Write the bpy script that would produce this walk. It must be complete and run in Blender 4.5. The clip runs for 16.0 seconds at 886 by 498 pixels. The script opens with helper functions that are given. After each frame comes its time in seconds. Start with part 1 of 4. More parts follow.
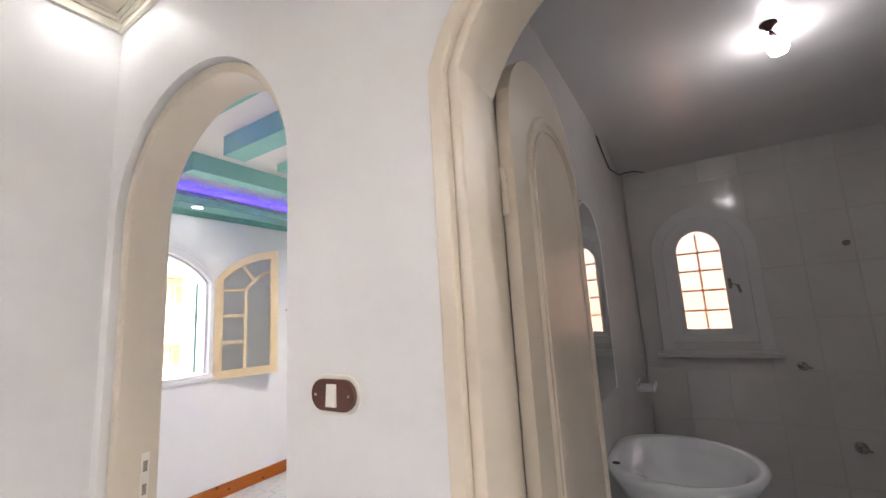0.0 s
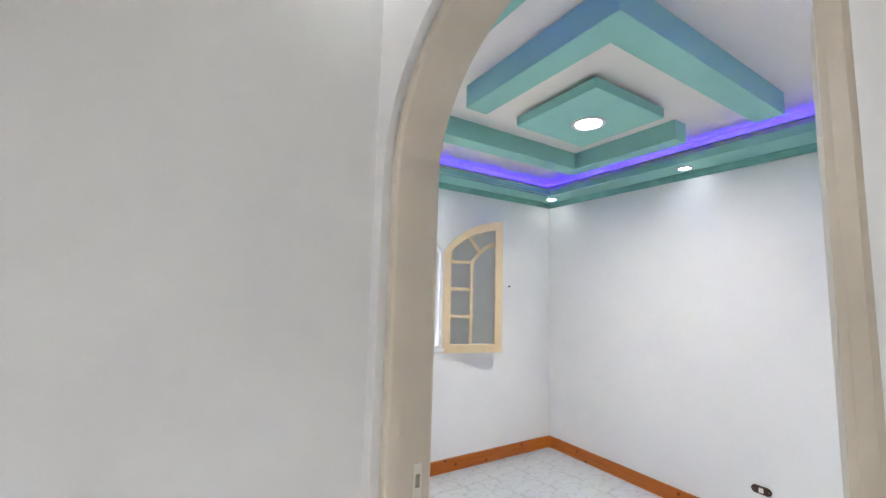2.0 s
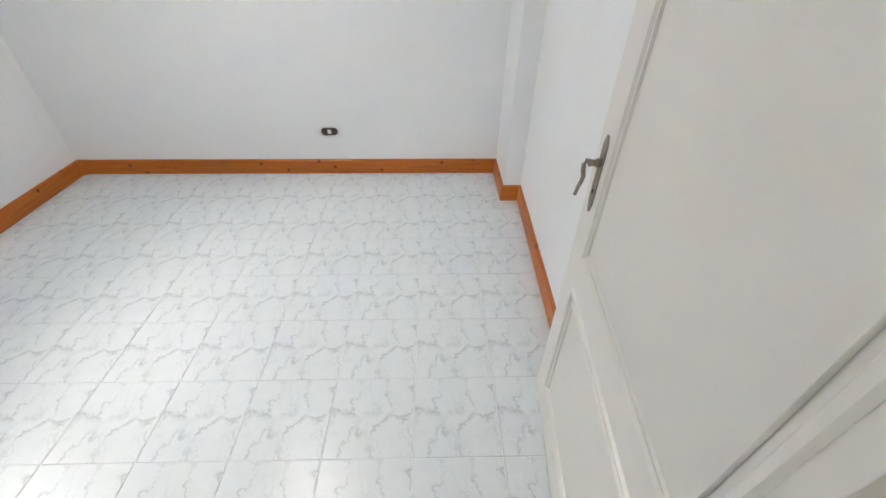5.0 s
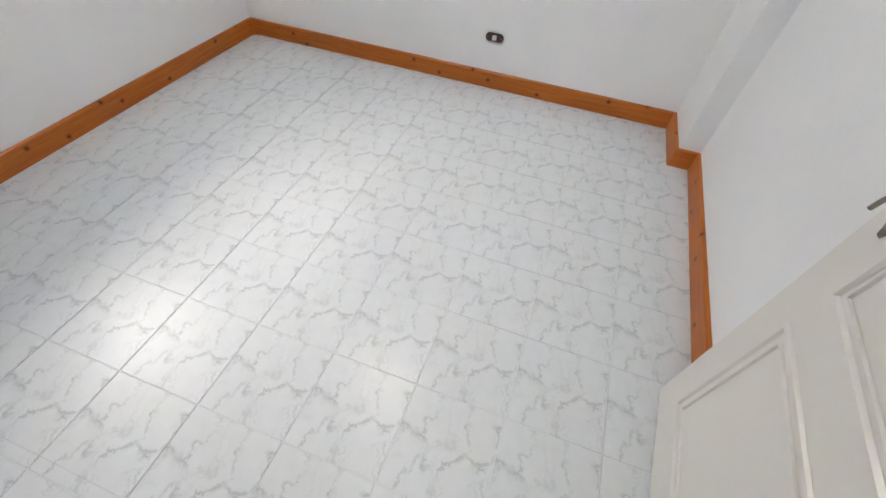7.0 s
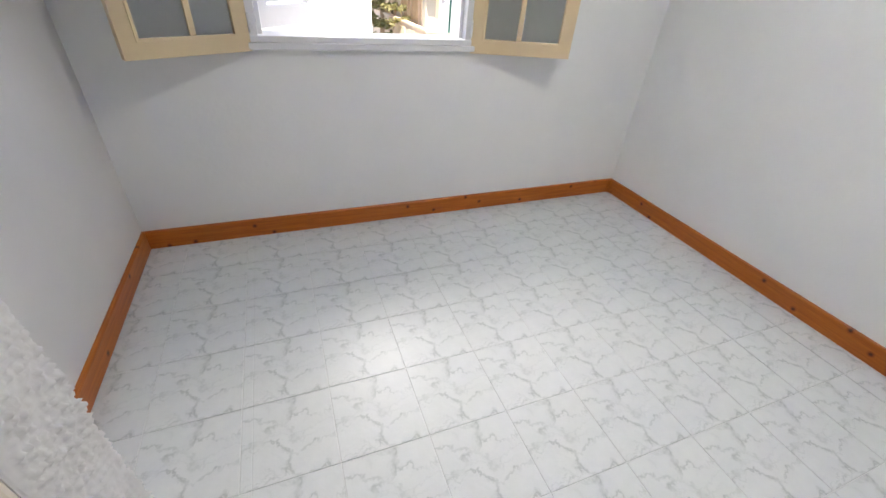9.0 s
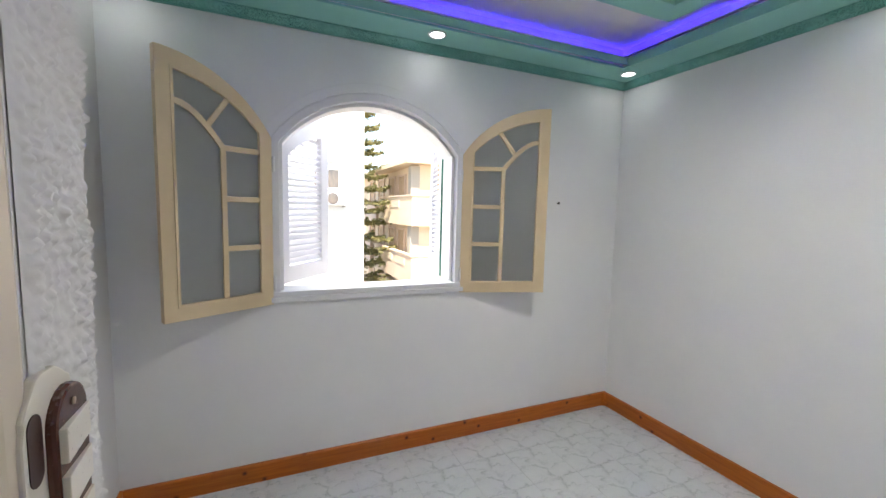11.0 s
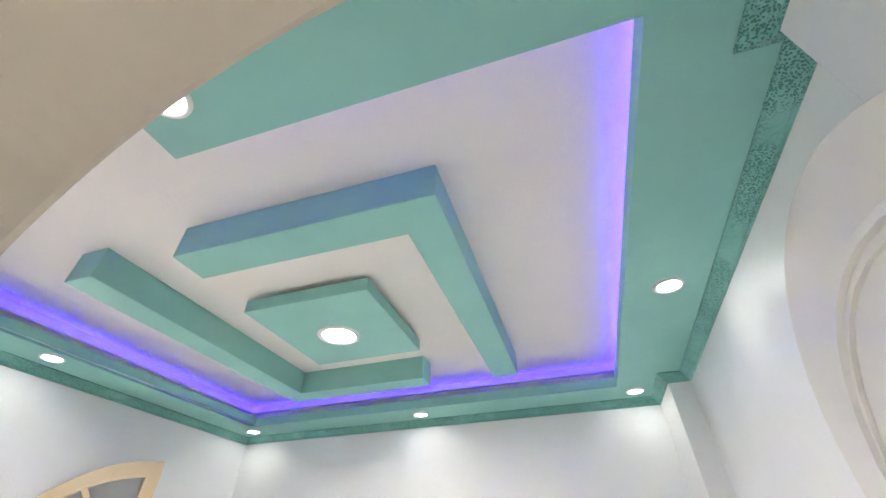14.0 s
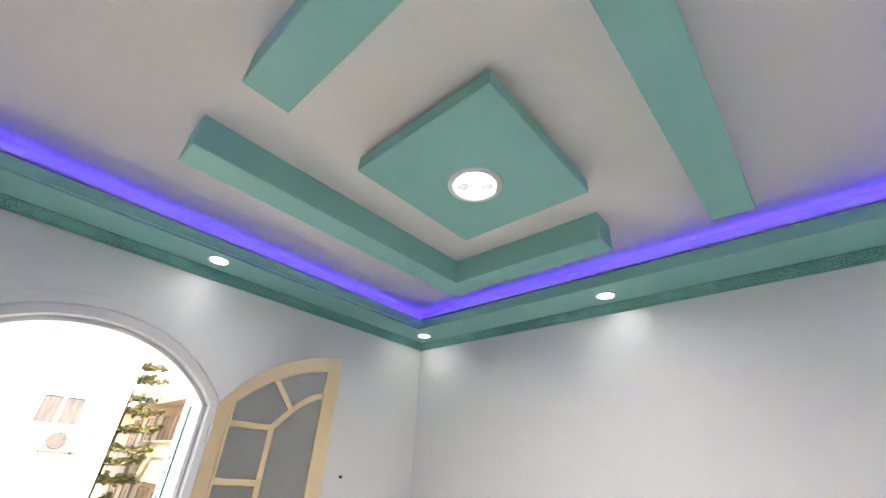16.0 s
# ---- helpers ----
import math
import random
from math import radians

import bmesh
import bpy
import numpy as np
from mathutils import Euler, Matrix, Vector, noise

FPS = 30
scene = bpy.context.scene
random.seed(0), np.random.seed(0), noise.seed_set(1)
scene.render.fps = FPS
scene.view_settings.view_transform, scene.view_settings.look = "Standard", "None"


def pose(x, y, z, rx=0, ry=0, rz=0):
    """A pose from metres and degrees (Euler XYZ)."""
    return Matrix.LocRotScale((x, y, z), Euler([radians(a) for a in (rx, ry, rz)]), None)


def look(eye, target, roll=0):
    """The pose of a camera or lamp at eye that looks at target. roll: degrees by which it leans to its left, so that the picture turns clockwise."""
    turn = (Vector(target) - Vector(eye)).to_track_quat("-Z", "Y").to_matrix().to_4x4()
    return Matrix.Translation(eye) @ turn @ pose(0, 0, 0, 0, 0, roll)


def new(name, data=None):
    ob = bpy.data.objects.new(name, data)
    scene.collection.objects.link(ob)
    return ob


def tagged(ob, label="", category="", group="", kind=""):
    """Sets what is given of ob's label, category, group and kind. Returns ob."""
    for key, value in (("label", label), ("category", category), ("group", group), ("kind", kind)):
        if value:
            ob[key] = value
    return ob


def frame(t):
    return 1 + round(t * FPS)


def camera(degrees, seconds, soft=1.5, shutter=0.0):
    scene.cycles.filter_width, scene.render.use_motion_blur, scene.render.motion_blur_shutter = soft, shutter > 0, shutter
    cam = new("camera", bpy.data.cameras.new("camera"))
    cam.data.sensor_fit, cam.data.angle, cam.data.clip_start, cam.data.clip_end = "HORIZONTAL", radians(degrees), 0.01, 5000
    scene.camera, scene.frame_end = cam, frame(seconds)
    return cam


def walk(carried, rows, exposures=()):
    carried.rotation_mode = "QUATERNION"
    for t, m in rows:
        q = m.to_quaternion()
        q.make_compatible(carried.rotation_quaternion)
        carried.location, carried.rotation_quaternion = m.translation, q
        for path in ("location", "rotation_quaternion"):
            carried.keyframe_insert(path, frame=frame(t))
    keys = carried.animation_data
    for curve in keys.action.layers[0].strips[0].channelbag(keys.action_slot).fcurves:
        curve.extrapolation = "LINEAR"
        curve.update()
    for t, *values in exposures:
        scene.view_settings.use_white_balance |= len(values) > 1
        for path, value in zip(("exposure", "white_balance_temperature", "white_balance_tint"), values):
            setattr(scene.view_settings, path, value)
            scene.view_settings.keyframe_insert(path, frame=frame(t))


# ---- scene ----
cam = camera(95.6, 16.0)
PATH = [
    (0, (0.117, 0.58, 1.483), (-0.913, 2.267, 1.793), -3.3),
    (0.3, (0.023, 0.484, 1.526), (-1.166, 2.057, 1.862), -2.1),
    (0.5, (-0.074, 0.473, 1.536), (-1.322, 1.988, 1.921), -1.4),
    (1, (-0.223, 0.422, 1.525), (-1.767, 1.661, 1.808), -0.4),
    (1.5, (-0.432, 0.573, 1.521), (-2.202, 1.459, 1.807), -0.1),
    (2, (-0.568, 0.723, 1.524), (-2.256, 1.773, 1.739), 1.6),
    (2.5, (-0.723, 0.807, 1.531), (-1.938, 2.39, 1.662), 1.8),
    (3, (-0.981, 0.843, 1.601), (-1.38, 2.8, 1.491), 0.4),
    (3.5, (-1.04, 0.947, 1.571), (-1.187, 2.91, 1.222), 0.5),
    (4, (-1.018, 1.123, 1.515), (-1.106, 3.037, 0.942), -0.4),
    (4.5, (-1.033, 1.203, 1.466), (-1.094, 2.999, 0.586), 0.5),
    (5, (-1.069, 1.283, 1.401), (-1.029, 2.847, 0.154), 0.5),
    (5.2, (-1.074, 1.303, 1.376), (-1.023, 2.747, -0.007), 0.2),
    (7.5, (-1.292, 1.461, 1.325), (-1.931, 2.591, -0.197), 4.3),
    (8, (-1.268, 1.515, 1.338), (-2.293, 2.529, -0.048), 4.1),
    (10.3, (-1.434, 1.614, 1.439), (-3.186, 2.049, 0.577), 3.3),
    (10.5, (-1.417, 1.555, 1.484), (-3.206, 2.126, 0.798), 2.9),
    (11, (-1.264, 1.476, 1.529), (-3.089, 2.272, 1.338), 1.4),
    (11.5, (-1.222, 1.439, 1.556), (-2.99, 2.372, 1.614), 1.1),
    (12, (-1.225, 1.388, 1.607), (-2.723, 2.67, 1.942), 0.8),
    (12.5, (-1.199, 1.346, 1.63), (-2.267, 2.968, 2.108), 1.4),
    (13, (-1.18, 1.281, 1.672), (-1.901, 3.0, 2.397), 0.3),
    (13.5, (-1.147, 1.223, 1.699), (-1.693, 2.84, 2.742), -0.7),
    (14, (-1.132, 1.181, 1.713), (-1.593, 2.685, 2.948), -0.8),
    (14.5, (-1.133, 1.207, 1.708), (-1.566, 2.712, 2.951), -1.3),
    (15, (-1.147, 1.374, 1.686), (-1.642, 2.87, 2.917), -1.4),
    (15.5, (-1.2, 1.638, 1.7), (-2.012, 3.04, 2.873), 2.2),
    (16, (-1.4, 1.821, 1.641), (-2.607, 3.079, 2.621), 3.7),
]
EXPOSURES = [(0.0, 3.43, 6950, 17), (0.5, 3.26, 6850, 16), (1.0, 3.24, 6600, 14), (2.0, 3.26, 6550, 11), (2.5, 3.26, 6650, 10), (3.5, 3.26, 6600, 9), (5.0, 3.08, 6700, 8), (7.5, 2.91, 6800, 11), (8.0, 2.91, 6800, 11), (10.5, 2.64, 6750, 10), (11.0, 2.62, 6750, 10), (12.0, 2.74, 6800, 9), (12.5, 2.71, 6850, 10), (13.5, 3.24, 7000, 12), (14.5, 3.61, 7050, 12), (15.0, 3.58, 7050, 12), (15.5, 3.54, 7000, 12), (16.0, 3.0, 7000, 12)]
walk(cam, [(t, look(eye, target, roll)) for t, eye, target, roll in PATH], EXPOSURES)

# ---- light and exposure ----
world = bpy.data.worlds.new("world")
scene.world = world
world.use_nodes = True
wn = world.node_tree
sky = wn.nodes.new("ShaderNodeTexSky")
sky.sky_type = "NISHITA"
sky.sun_disc = False
sky.sun_elevation = radians(55)
sky.sun_rotation = radians(112)
wn.links.new(sky.outputs[0], wn.nodes["Background"].inputs[0])
wn.nodes["Background"].inputs[1].default_value = 0.085

sun = new("sun", bpy.data.lights.new("sun", "SUN"))
sun.data.energy = 2.4
sun.data.angle = radians(0.5)
sun.data.color = (1.0, 0.93, 0.82)
sun.matrix_world = look((0, 0, 30), (-30 * math.sin(radians(112)), -30 * math.cos(radians(112)), 30 - 30 * math.tan(radians(55))))

SPOT_W, LAMP_W, HALL_FILL_W, CORNER_W, BATH_W, WINDOW_W = 0.042, 11.5, 5.6, 0.07, 0.17, 39.0

# unseen area lamp added above the bedroom window, standing in for falling skylight
window_sky = new("window_skylight", bpy.data.lights.new("window_skylight", "AREA"))
window_sky.data.shape = "RECTANGLE"
window_sky.data.size, window_sky.data.size_y = 2.6, 1.3
window_sky.data.energy = WINDOW_W
window_sky.data.color = (1.0, 0.975, 0.95)
window_sky.matrix_world = look((-5.7, 2.05, 3.55), (-2.6, 2.3, 1.2))


# ---- materials ----
def node(nt, kind, **values):
    n = nt.nodes.new(kind)
    for key, value in values.items():
        n.inputs[key].default_value = value
    return n


def ramp(nt, stops, fac):
    r = nt.nodes.new("ShaderNodeValToRGB")
    r.color_ramp.elements[0].position, r.color_ramp.elements[0].color = stops[0][0], (*stops[0][1], 1)
    r.color_ramp.elements[1].position, r.color_ramp.elements[1].color = stops[-1][0], (*stops[-1][1], 1)
    for p, c in stops[1:-1]:
        e = r.color_ramp.elements.new(p)
        e.color = (*c, 1)
    nt.links.new(fac, r.inputs[0])
    return r.outputs[0]


def surface(name, dark, light, rough=0.5, scale=3.0, fine=60.0, bump=0.15, depth=0.002, metal=0.0, rough_var=0.08, stretch=(1, 1, 1), coat=0.0):
    """A painted, plastered or cast surface: broad stains between two tones, fine grain in the relief and the gloss."""
    m = bpy.data.materials.new(name)
    m.use_nodes = True
    nt = m.node_tree
    b = nt.nodes["Principled BSDF"]
    tc = nt.nodes.new("ShaderNodeTexCoord")
    mp = node(nt, "ShaderNodeMapping")
    mp.inputs["Scale"].default_value = stretch
    nt.links.new(tc.outputs["Object"], mp.inputs[0])
    big = node(nt, "ShaderNodeTexNoise", Scale=scale, Detail=5.0, Roughness=0.6)
    small = node(nt, "ShaderNodeTexNoise", Scale=fine, Detail=4.0, Roughness=0.65)
    for n in (big, small):
        nt.links.new(mp.outputs[0], n.inputs["Vector"])
    nt.links.new(ramp(nt, [(0.3, dark), (0.7, light)], big.outputs[0]), b.inputs["Base Color"])
    mr = node(nt, "ShaderNodeMapRange")
    mr.inputs["To Min"].default_value, mr.inputs["To Max"].default_value = rough - rough_var, rough + rough_var
    nt.links.new(small.outputs[0], mr.inputs[0])
    nt.links.new(mr.outputs[0], b.inputs["Roughness"])
    bp = node(nt, "ShaderNodeBump", Strength=bump, Distance=depth)
    nt.links.new(small.outputs[0], bp.inputs["Height"])
    nt.links.new(bp.outputs[0], b.inputs["Normal"])
    b.inputs["Metallic"].default_value = metal
    b.inputs["Coat Weight"].default_value = coat
    b.inputs["Coat Roughness"].default_value = 0.15
    return m


def glow(name, color, strength):
    m = bpy.data.materials.new(name)
    m.use_nodes = True
    b = m.node_tree.nodes["Principled BSDF"]
    b.inputs["Base Color"].default_value = (0.9, 0.9, 0.9, 1)
    b.inputs["Emission Color"].default_value = (*color, 1)
    b.inputs["Emission Strength"].default_value = strength
    return m


def wood_varnish(name):
    """Orange varnished pine: long grain, darker streaks and scattered knots."""
    m = bpy.data.materials.new(name)
    m.use_nodes = True
    nt = m.node_tree
    b = nt.nodes["Principled BSDF"]
    tc = nt.nodes.new("ShaderNodeTexCoord")
    mp = node(nt, "ShaderNodeMapping")
    mp.inputs["Scale"].default_value = (1.5, 30, 30)
    nt.links.new(tc.outputs["Object"], mp.inputs[0])
    grain = node(nt, "ShaderNodeTexNoise", Scale=3.0, Detail=6.0, Roughness=0.6, Distortion=0.6)
    nt.links.new(mp.outputs[0], grain.inputs["Vector"])
    sep = nt.nodes.new("ShaderNodeSeparateXYZ")
    flat = nt.nodes.new("ShaderNodeCombineXYZ")
    nt.links.new(tc.outputs["Object"], sep.inputs[0])
    nt.links.new(sep.outputs["X"], flat.inputs["X"])
    nt.links.new(sep.outputs["Z"], flat.inputs["Y"])
    knots = node(nt, "ShaderNodeTexVoronoi", Scale=5.6)
    knots.voronoi_dimensions = "2D"
    nt.links.new(flat.outputs[0], knots.inputs["Vector"])
    base = ramp(nt, [(0.25, (0.35, 0.082, 0.007)), (0.55, (0.48, 0.13, 0.011)), (0.8, (0.55, 0.17, 0.019))], grain.outputs[0])
    spot = ramp(nt, [(0.03, (0.08, 0.03, 0.02)), (0.05, (0.5, 0.35, 0.3)), (0.1, (1, 1, 1))], knots.outputs["Distance"])
    mix = nt.nodes.new("ShaderNodeMix")
    mix.data_type, mix.blend_type = "RGBA", "MULTIPLY"
    mix.inputs[0].default_value = 0.9
    nt.links.new(base, mix.inputs[6])
    nt.links.new(spot, mix.inputs[7])
    nt.links.new(mix.outputs[2], b.inputs["Base Color"])
    b.inputs["Roughness"].default_value = 0.38
    bp = node(nt, "ShaderNodeBump", Strength=0.15, Distance=0.001)
    nt.links.new(grain.outputs[0], bp.inputs["Height"])
    nt.links.new(bp.outputs[0], b.inputs["Normal"])
    return m


def pitted(name):
    """Teal paint over spongy plaster: patches of deep round pits with shade painted in their bottoms, smooth stretches
    between.
    """
    m = surface(name, (0.15, 0.45, 0.40), (0.24, 0.56, 0.51), rough=0.4, scale=9, fine=130, bump=0.5, depth=0.003)
    nt = m.node_tree
    b = nt.nodes["Principled BSDF"]
    tc = nt.nodes.new("ShaderNodeTexCoord")
    warp = node(nt, "ShaderNodeTexNoise", Scale=60.0, Detail=3.0)
    nt.links.new(tc.outputs["Object"], warp.inputs["Vector"])
    push = nt.nodes.new("ShaderNodeVectorMath")
    push.operation = "MULTIPLY_ADD"
    push.inputs[1].default_value = (0.006, 0.006, 0.006)
    nt.links.new(warp.outputs["Color"], push.inputs[0])
    nt.links.new(tc.outputs["Object"], push.inputs[2])
    cells = node(nt, "ShaderNodeTexVoronoi", Scale=185.0)
    nt.links.new(push.outputs[0], cells.inputs["Vector"])
    patch = node(nt, "ShaderNodeTexNoise", Scale=5.0, Detail=3.0)
    nt.links.new(tc.outputs["Object"], patch.inputs["Vector"])
    where = node(nt, "ShaderNodeMapRange")
    where.inputs["From Min"].default_value, where.inputs["From Max"].default_value = 0.36, 0.50
    nt.links.new(patch.outputs[0], where.inputs[0])
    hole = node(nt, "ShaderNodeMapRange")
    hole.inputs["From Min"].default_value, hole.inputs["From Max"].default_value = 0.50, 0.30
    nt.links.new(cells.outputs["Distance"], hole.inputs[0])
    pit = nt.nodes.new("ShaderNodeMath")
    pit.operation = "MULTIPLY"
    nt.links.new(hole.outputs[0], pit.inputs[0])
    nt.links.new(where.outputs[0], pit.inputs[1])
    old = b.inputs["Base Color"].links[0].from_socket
    # darker teal painted into the pits for the shade they hold
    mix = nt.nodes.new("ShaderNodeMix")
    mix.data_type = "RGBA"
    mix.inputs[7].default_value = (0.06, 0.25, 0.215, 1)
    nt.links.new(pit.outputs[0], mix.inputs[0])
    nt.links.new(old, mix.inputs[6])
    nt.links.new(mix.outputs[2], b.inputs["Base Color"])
    bp = node(nt, "ShaderNodeBump", Strength=1.0, Distance=0.004)
    bp.invert = True
    nt.links.new(pit.outputs[0], bp.inputs["Height"])
    nt.links.new(b.inputs["Normal"].links[0].from_socket, bp.inputs["Normal"])
    nt.links.new(bp.outputs[0], b.inputs["Normal"])
    return m


def marble_tile(name):
    """Glazed ceramic tile printed with grey veins on a bluish white; alike tiles carry the same print, turned and shifted."""
    m = bpy.data.materials.new(name)
    m.use_nodes = True
    nt = m.node_tree
    b = nt.nodes["Principled BSDF"]
    tc = nt.nodes.new("ShaderNodeTexCoord")
    info = nt.nodes.new("ShaderNodeObjectInfo")
    step = nt.nodes.new("ShaderNodeMath")
    step.operation = "MULTIPLY"
    step.inputs[1].default_value = 1.0
    nt.links.new(info.outputs["Random"], step.inputs[0])
    whole = nt.nodes.new("ShaderNodeMath")
    whole.operation = "FLOOR"
    nt.links.new(step.outputs[0], whole.inputs[0])
    shift = nt.nodes.new("ShaderNodeCombineXYZ")
    nt.links.new(whole.outputs[0], shift.inputs[2])
    add = nt.nodes.new("ShaderNodeVectorMath")
    nt.links.new(tc.outputs["Object"], add.inputs[0])
    nt.links.new(shift.outputs[0], add.inputs[1])
    warp = node(nt, "ShaderNodeTexNoise", Scale=7.0, Detail=5.0, Roughness=0.68)
    nt.links.new(add.outputs[0], warp.inputs["Vector"])
    off = nt.nodes.new("ShaderNodeVectorMath")
    off.operation = "MULTIPLY_ADD"
    off.inputs[1].default_value = (0.24, 0.24, 0.0)
    nt.links.new(warp.outputs["Color"], off.inputs[0])
    nt.links.new(add.outputs[0], off.inputs[2])
    flow = node(nt, "ShaderNodeMapping")
    flow.inputs["Rotation"].default_value = (0, 0, radians(38))
    flow.inputs["Scale"].default_value = (1.15, 0.45, 1.0)
    nt.links.new(off.outputs[0], flow.inputs[0])
    cells = node(nt, "ShaderNodeTexVoronoi", Scale=8.5)
    cells.feature = "DISTANCE_TO_EDGE"
    nt.links.new(flow.outputs[0], cells.inputs["Vector"])
    fade = node(nt, "ShaderNodeTexNoise", Scale=14.0, Detail=2.0)
    nt.links.new(add.outputs[0], fade.inputs["Vector"])
    vein = ramp(nt, [(0.0, (1, 1, 1)), (0.03, (0.55, 0.55, 0.55)), (0.055, (0.12, 0.12, 0.12)), (0.09, (0, 0, 0))], cells.outputs["Distance"])
    mask = ramp(nt, [(0.36, (0.08, 0.08, 0.08)), (0.6, (1, 1, 1))], fade.outputs[0])
    strong = nt.nodes.new("ShaderNodeMath")
    strong.operation = "MULTIPLY"
    nt.links.new(vein, strong.inputs[0])
    nt.links.new(mask, strong.inputs[1])
    # fainter hair veins between the strong ones
    hair = node(nt, "ShaderNodeTexVoronoi", Scale=19.0)
    hair.feature = "DISTANCE_TO_EDGE"
    nt.links.new(flow.outputs[0], hair.inputs["Vector"])
    thin = ramp(nt, [(0.0, (0.5, 0.5, 0.5)), (0.05, (0.16, 0.16, 0.16)), (0.12, (0, 0, 0))], hair.outputs["Distance"])
    patchy = node(nt, "ShaderNodeTexNoise", Scale=8.0, Detail=2.0)
    nt.links.new(flow.outputs[0], patchy.inputs["Vector"])
    where = ramp(nt, [(0.45, (0, 0, 0)), (0.6, (1, 1, 1))], patchy.outputs[0])
    weak = nt.nodes.new("ShaderNodeMath")
    weak.operation = "MULTIPLY"
    nt.links.new(thin, weak.inputs[0])
    nt.links.new(where, weak.inputs[1])
    amount = nt.nodes.new("ShaderNodeMath")
    amount.operation = "MAXIMUM"
    nt.links.new(strong.outputs[0], amount.inputs[0])
    nt.links.new(weak.outputs[0], amount.inputs[1])
    cloud = node(nt, "ShaderNodeTexNoise", Scale=20.0, Detail=5.0)
    nt.links.new(add.outputs[0], cloud.inputs["Vector"])
    white = ramp(nt, [(0.3, (0.635, 0.66, 0.675)), (0.7, (0.675, 0.697, 0.711))], cloud.outputs[0])
    mix = nt.nodes.new("ShaderNodeMix")
    mix.data_type = "RGBA"
    nt.links.new(amount.outputs[0], mix.inputs[0])
    nt.links.new(white, mix.inputs[6])
    mix.inputs[7].default_value = (0.435, 0.468, 0.48, 1)
    nt.links.new(mix.outputs[2], b.inputs["Base Color"])
    b.inputs["Roughness"].default_value = 0.27
    b.inputs["Specular IOR Level"].default_value = 0.22
    peel = node(nt, "ShaderNodeTexNoise", Scale=75.0, Detail=2.0)
    nt.links.new(add.outputs[0], peel.inputs["Vector"])
    bp = node(nt, "ShaderNodeBump", Strength=0.22, Distance=0.0015)
    nt.links.new(peel.outputs[0], bp.inputs["Height"])
    nt.links.new(bp.outputs[0], b.inputs["Normal"])
    return m


def frosted(name):
    m = bpy.data.materials.new(name)
    m.use_nodes = True
    nt = m.node_tree
    b = nt.nodes["Principled BSDF"]
    n = node(nt, "ShaderNodeTexNoise", Scale=220.0, Detail=3.0)
    tc = nt.nodes.new("ShaderNodeTexCoord")
    nt.links.new(tc.outputs["Object"], n.inputs["Vector"])
    b.inputs["Base Color"].default_value = (0.50, 0.52, 0.51, 1)
    b.inputs["Roughness"].default_value = 0.45
    b.inputs["Transmission Weight"].default_value = 0.55
    b.inputs["IOR"].default_value = 1.45
    bp = node(nt, "ShaderNodeBump", Strength=0.4, Distance=0.001)
    nt.links.new(n.outputs[0], bp.inputs["Height"])
    nt.links.new(bp.outputs[0], b.inputs["Normal"])
    return m


M_WALL = surface("wall paint", (0.80, 0.81, 0.815), (0.85, 0.855, 0.86), rough=0.40, scale=1.6, fine=38, bump=0.30, depth=0.004, rough_var=0.06)
M_HALLWALL = surface("hall paint", (0.71, 0.70, 0.695), (0.76, 0.75, 0.745), rough=0.5, scale=1.6, fine=45, bump=0.15, depth=0.002, rough_var=0.06)
M_CEIL = surface("ceiling paint", (0.84, 0.815, 0.795), (0.88, 0.855, 0.835), rough=0.75, scale=2.0, fine=70, bump=0.35, depth=0.004)
M_TEAL = surface("teal paint", (0.25, 0.565, 0.515), (0.295, 0.62, 0.57), rough=0.5, scale=2.5, fine=40, bump=0.12, depth=0.002)
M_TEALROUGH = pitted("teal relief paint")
M_CREAM = surface("cream gloss paint", (0.70, 0.55, 0.34), (0.77, 0.62, 0.40), rough=0.3, scale=4, fine=90, bump=0.06, depth=0.001)
M_FRAME = surface("beige door paint", (0.62, 0.545, 0.44), (0.68, 0.60, 0.49), rough=0.32, scale=3, fine=45, bump=0.04, depth=0.001, rough_var=0.015)
M_LEAF = surface("off-white door paint", (0.70, 0.675, 0.625), (0.75, 0.725, 0.675), rough=0.3, scale=2, fine=45, bump=0.03, depth=0.001, rough_var=0.015)
M_WHITE = surface("white gloss paint", (0.76, 0.76, 0.78), (0.82, 0.82, 0.83), rough=0.3, scale=5, fine=90, bump=0.06, depth=0.001)
M_SHUTTER = surface("shutter paint", (0.66, 0.65, 0.68), (0.72, 0.71, 0.74), rough=0.45, scale=5, fine=90, bump=0.08, depth=0.001)
M_GREEN = surface("green paint", (0.05, 0.22, 0.16), (0.08, 0.28, 0.21), rough=0.5, scale=6, fine=90)
M_WOOD = wood_varnish("varnished pine")
M_TILE = marble_tile("marble tile")
M_GROUT = surface("grout", (0.66, 0.675, 0.68), (0.72, 0.735, 0.74), rough=0.85, scale=20, fine=200)
M_GLASS = frosted("frosted glass")
M_BROWN = surface("brown plastic", (0.075, 0.02, 0.012), (0.10, 0.03, 0.018), rough=0.25, scale=20, fine=150, bump=0.03)
M_DARKBROWN = surface("dark brown plastic", (0.035, 0.014, 0.01), (0.05, 0.02, 0.014), rough=0.3, scale=20, fine=150, bump=0.03)
M_IVORY = surface("ivory plastic", (0.74, 0.70, 0.62), (0.78, 0.74, 0.66), rough=0.3, scale=20, fine=150, bump=0.03)
M_METAL = surface("worn brass and steel", (0.24, 0.21, 0.165), (0.40, 0.36, 0.29), rough=0.35, scale=30, fine=200, metal=1.0)
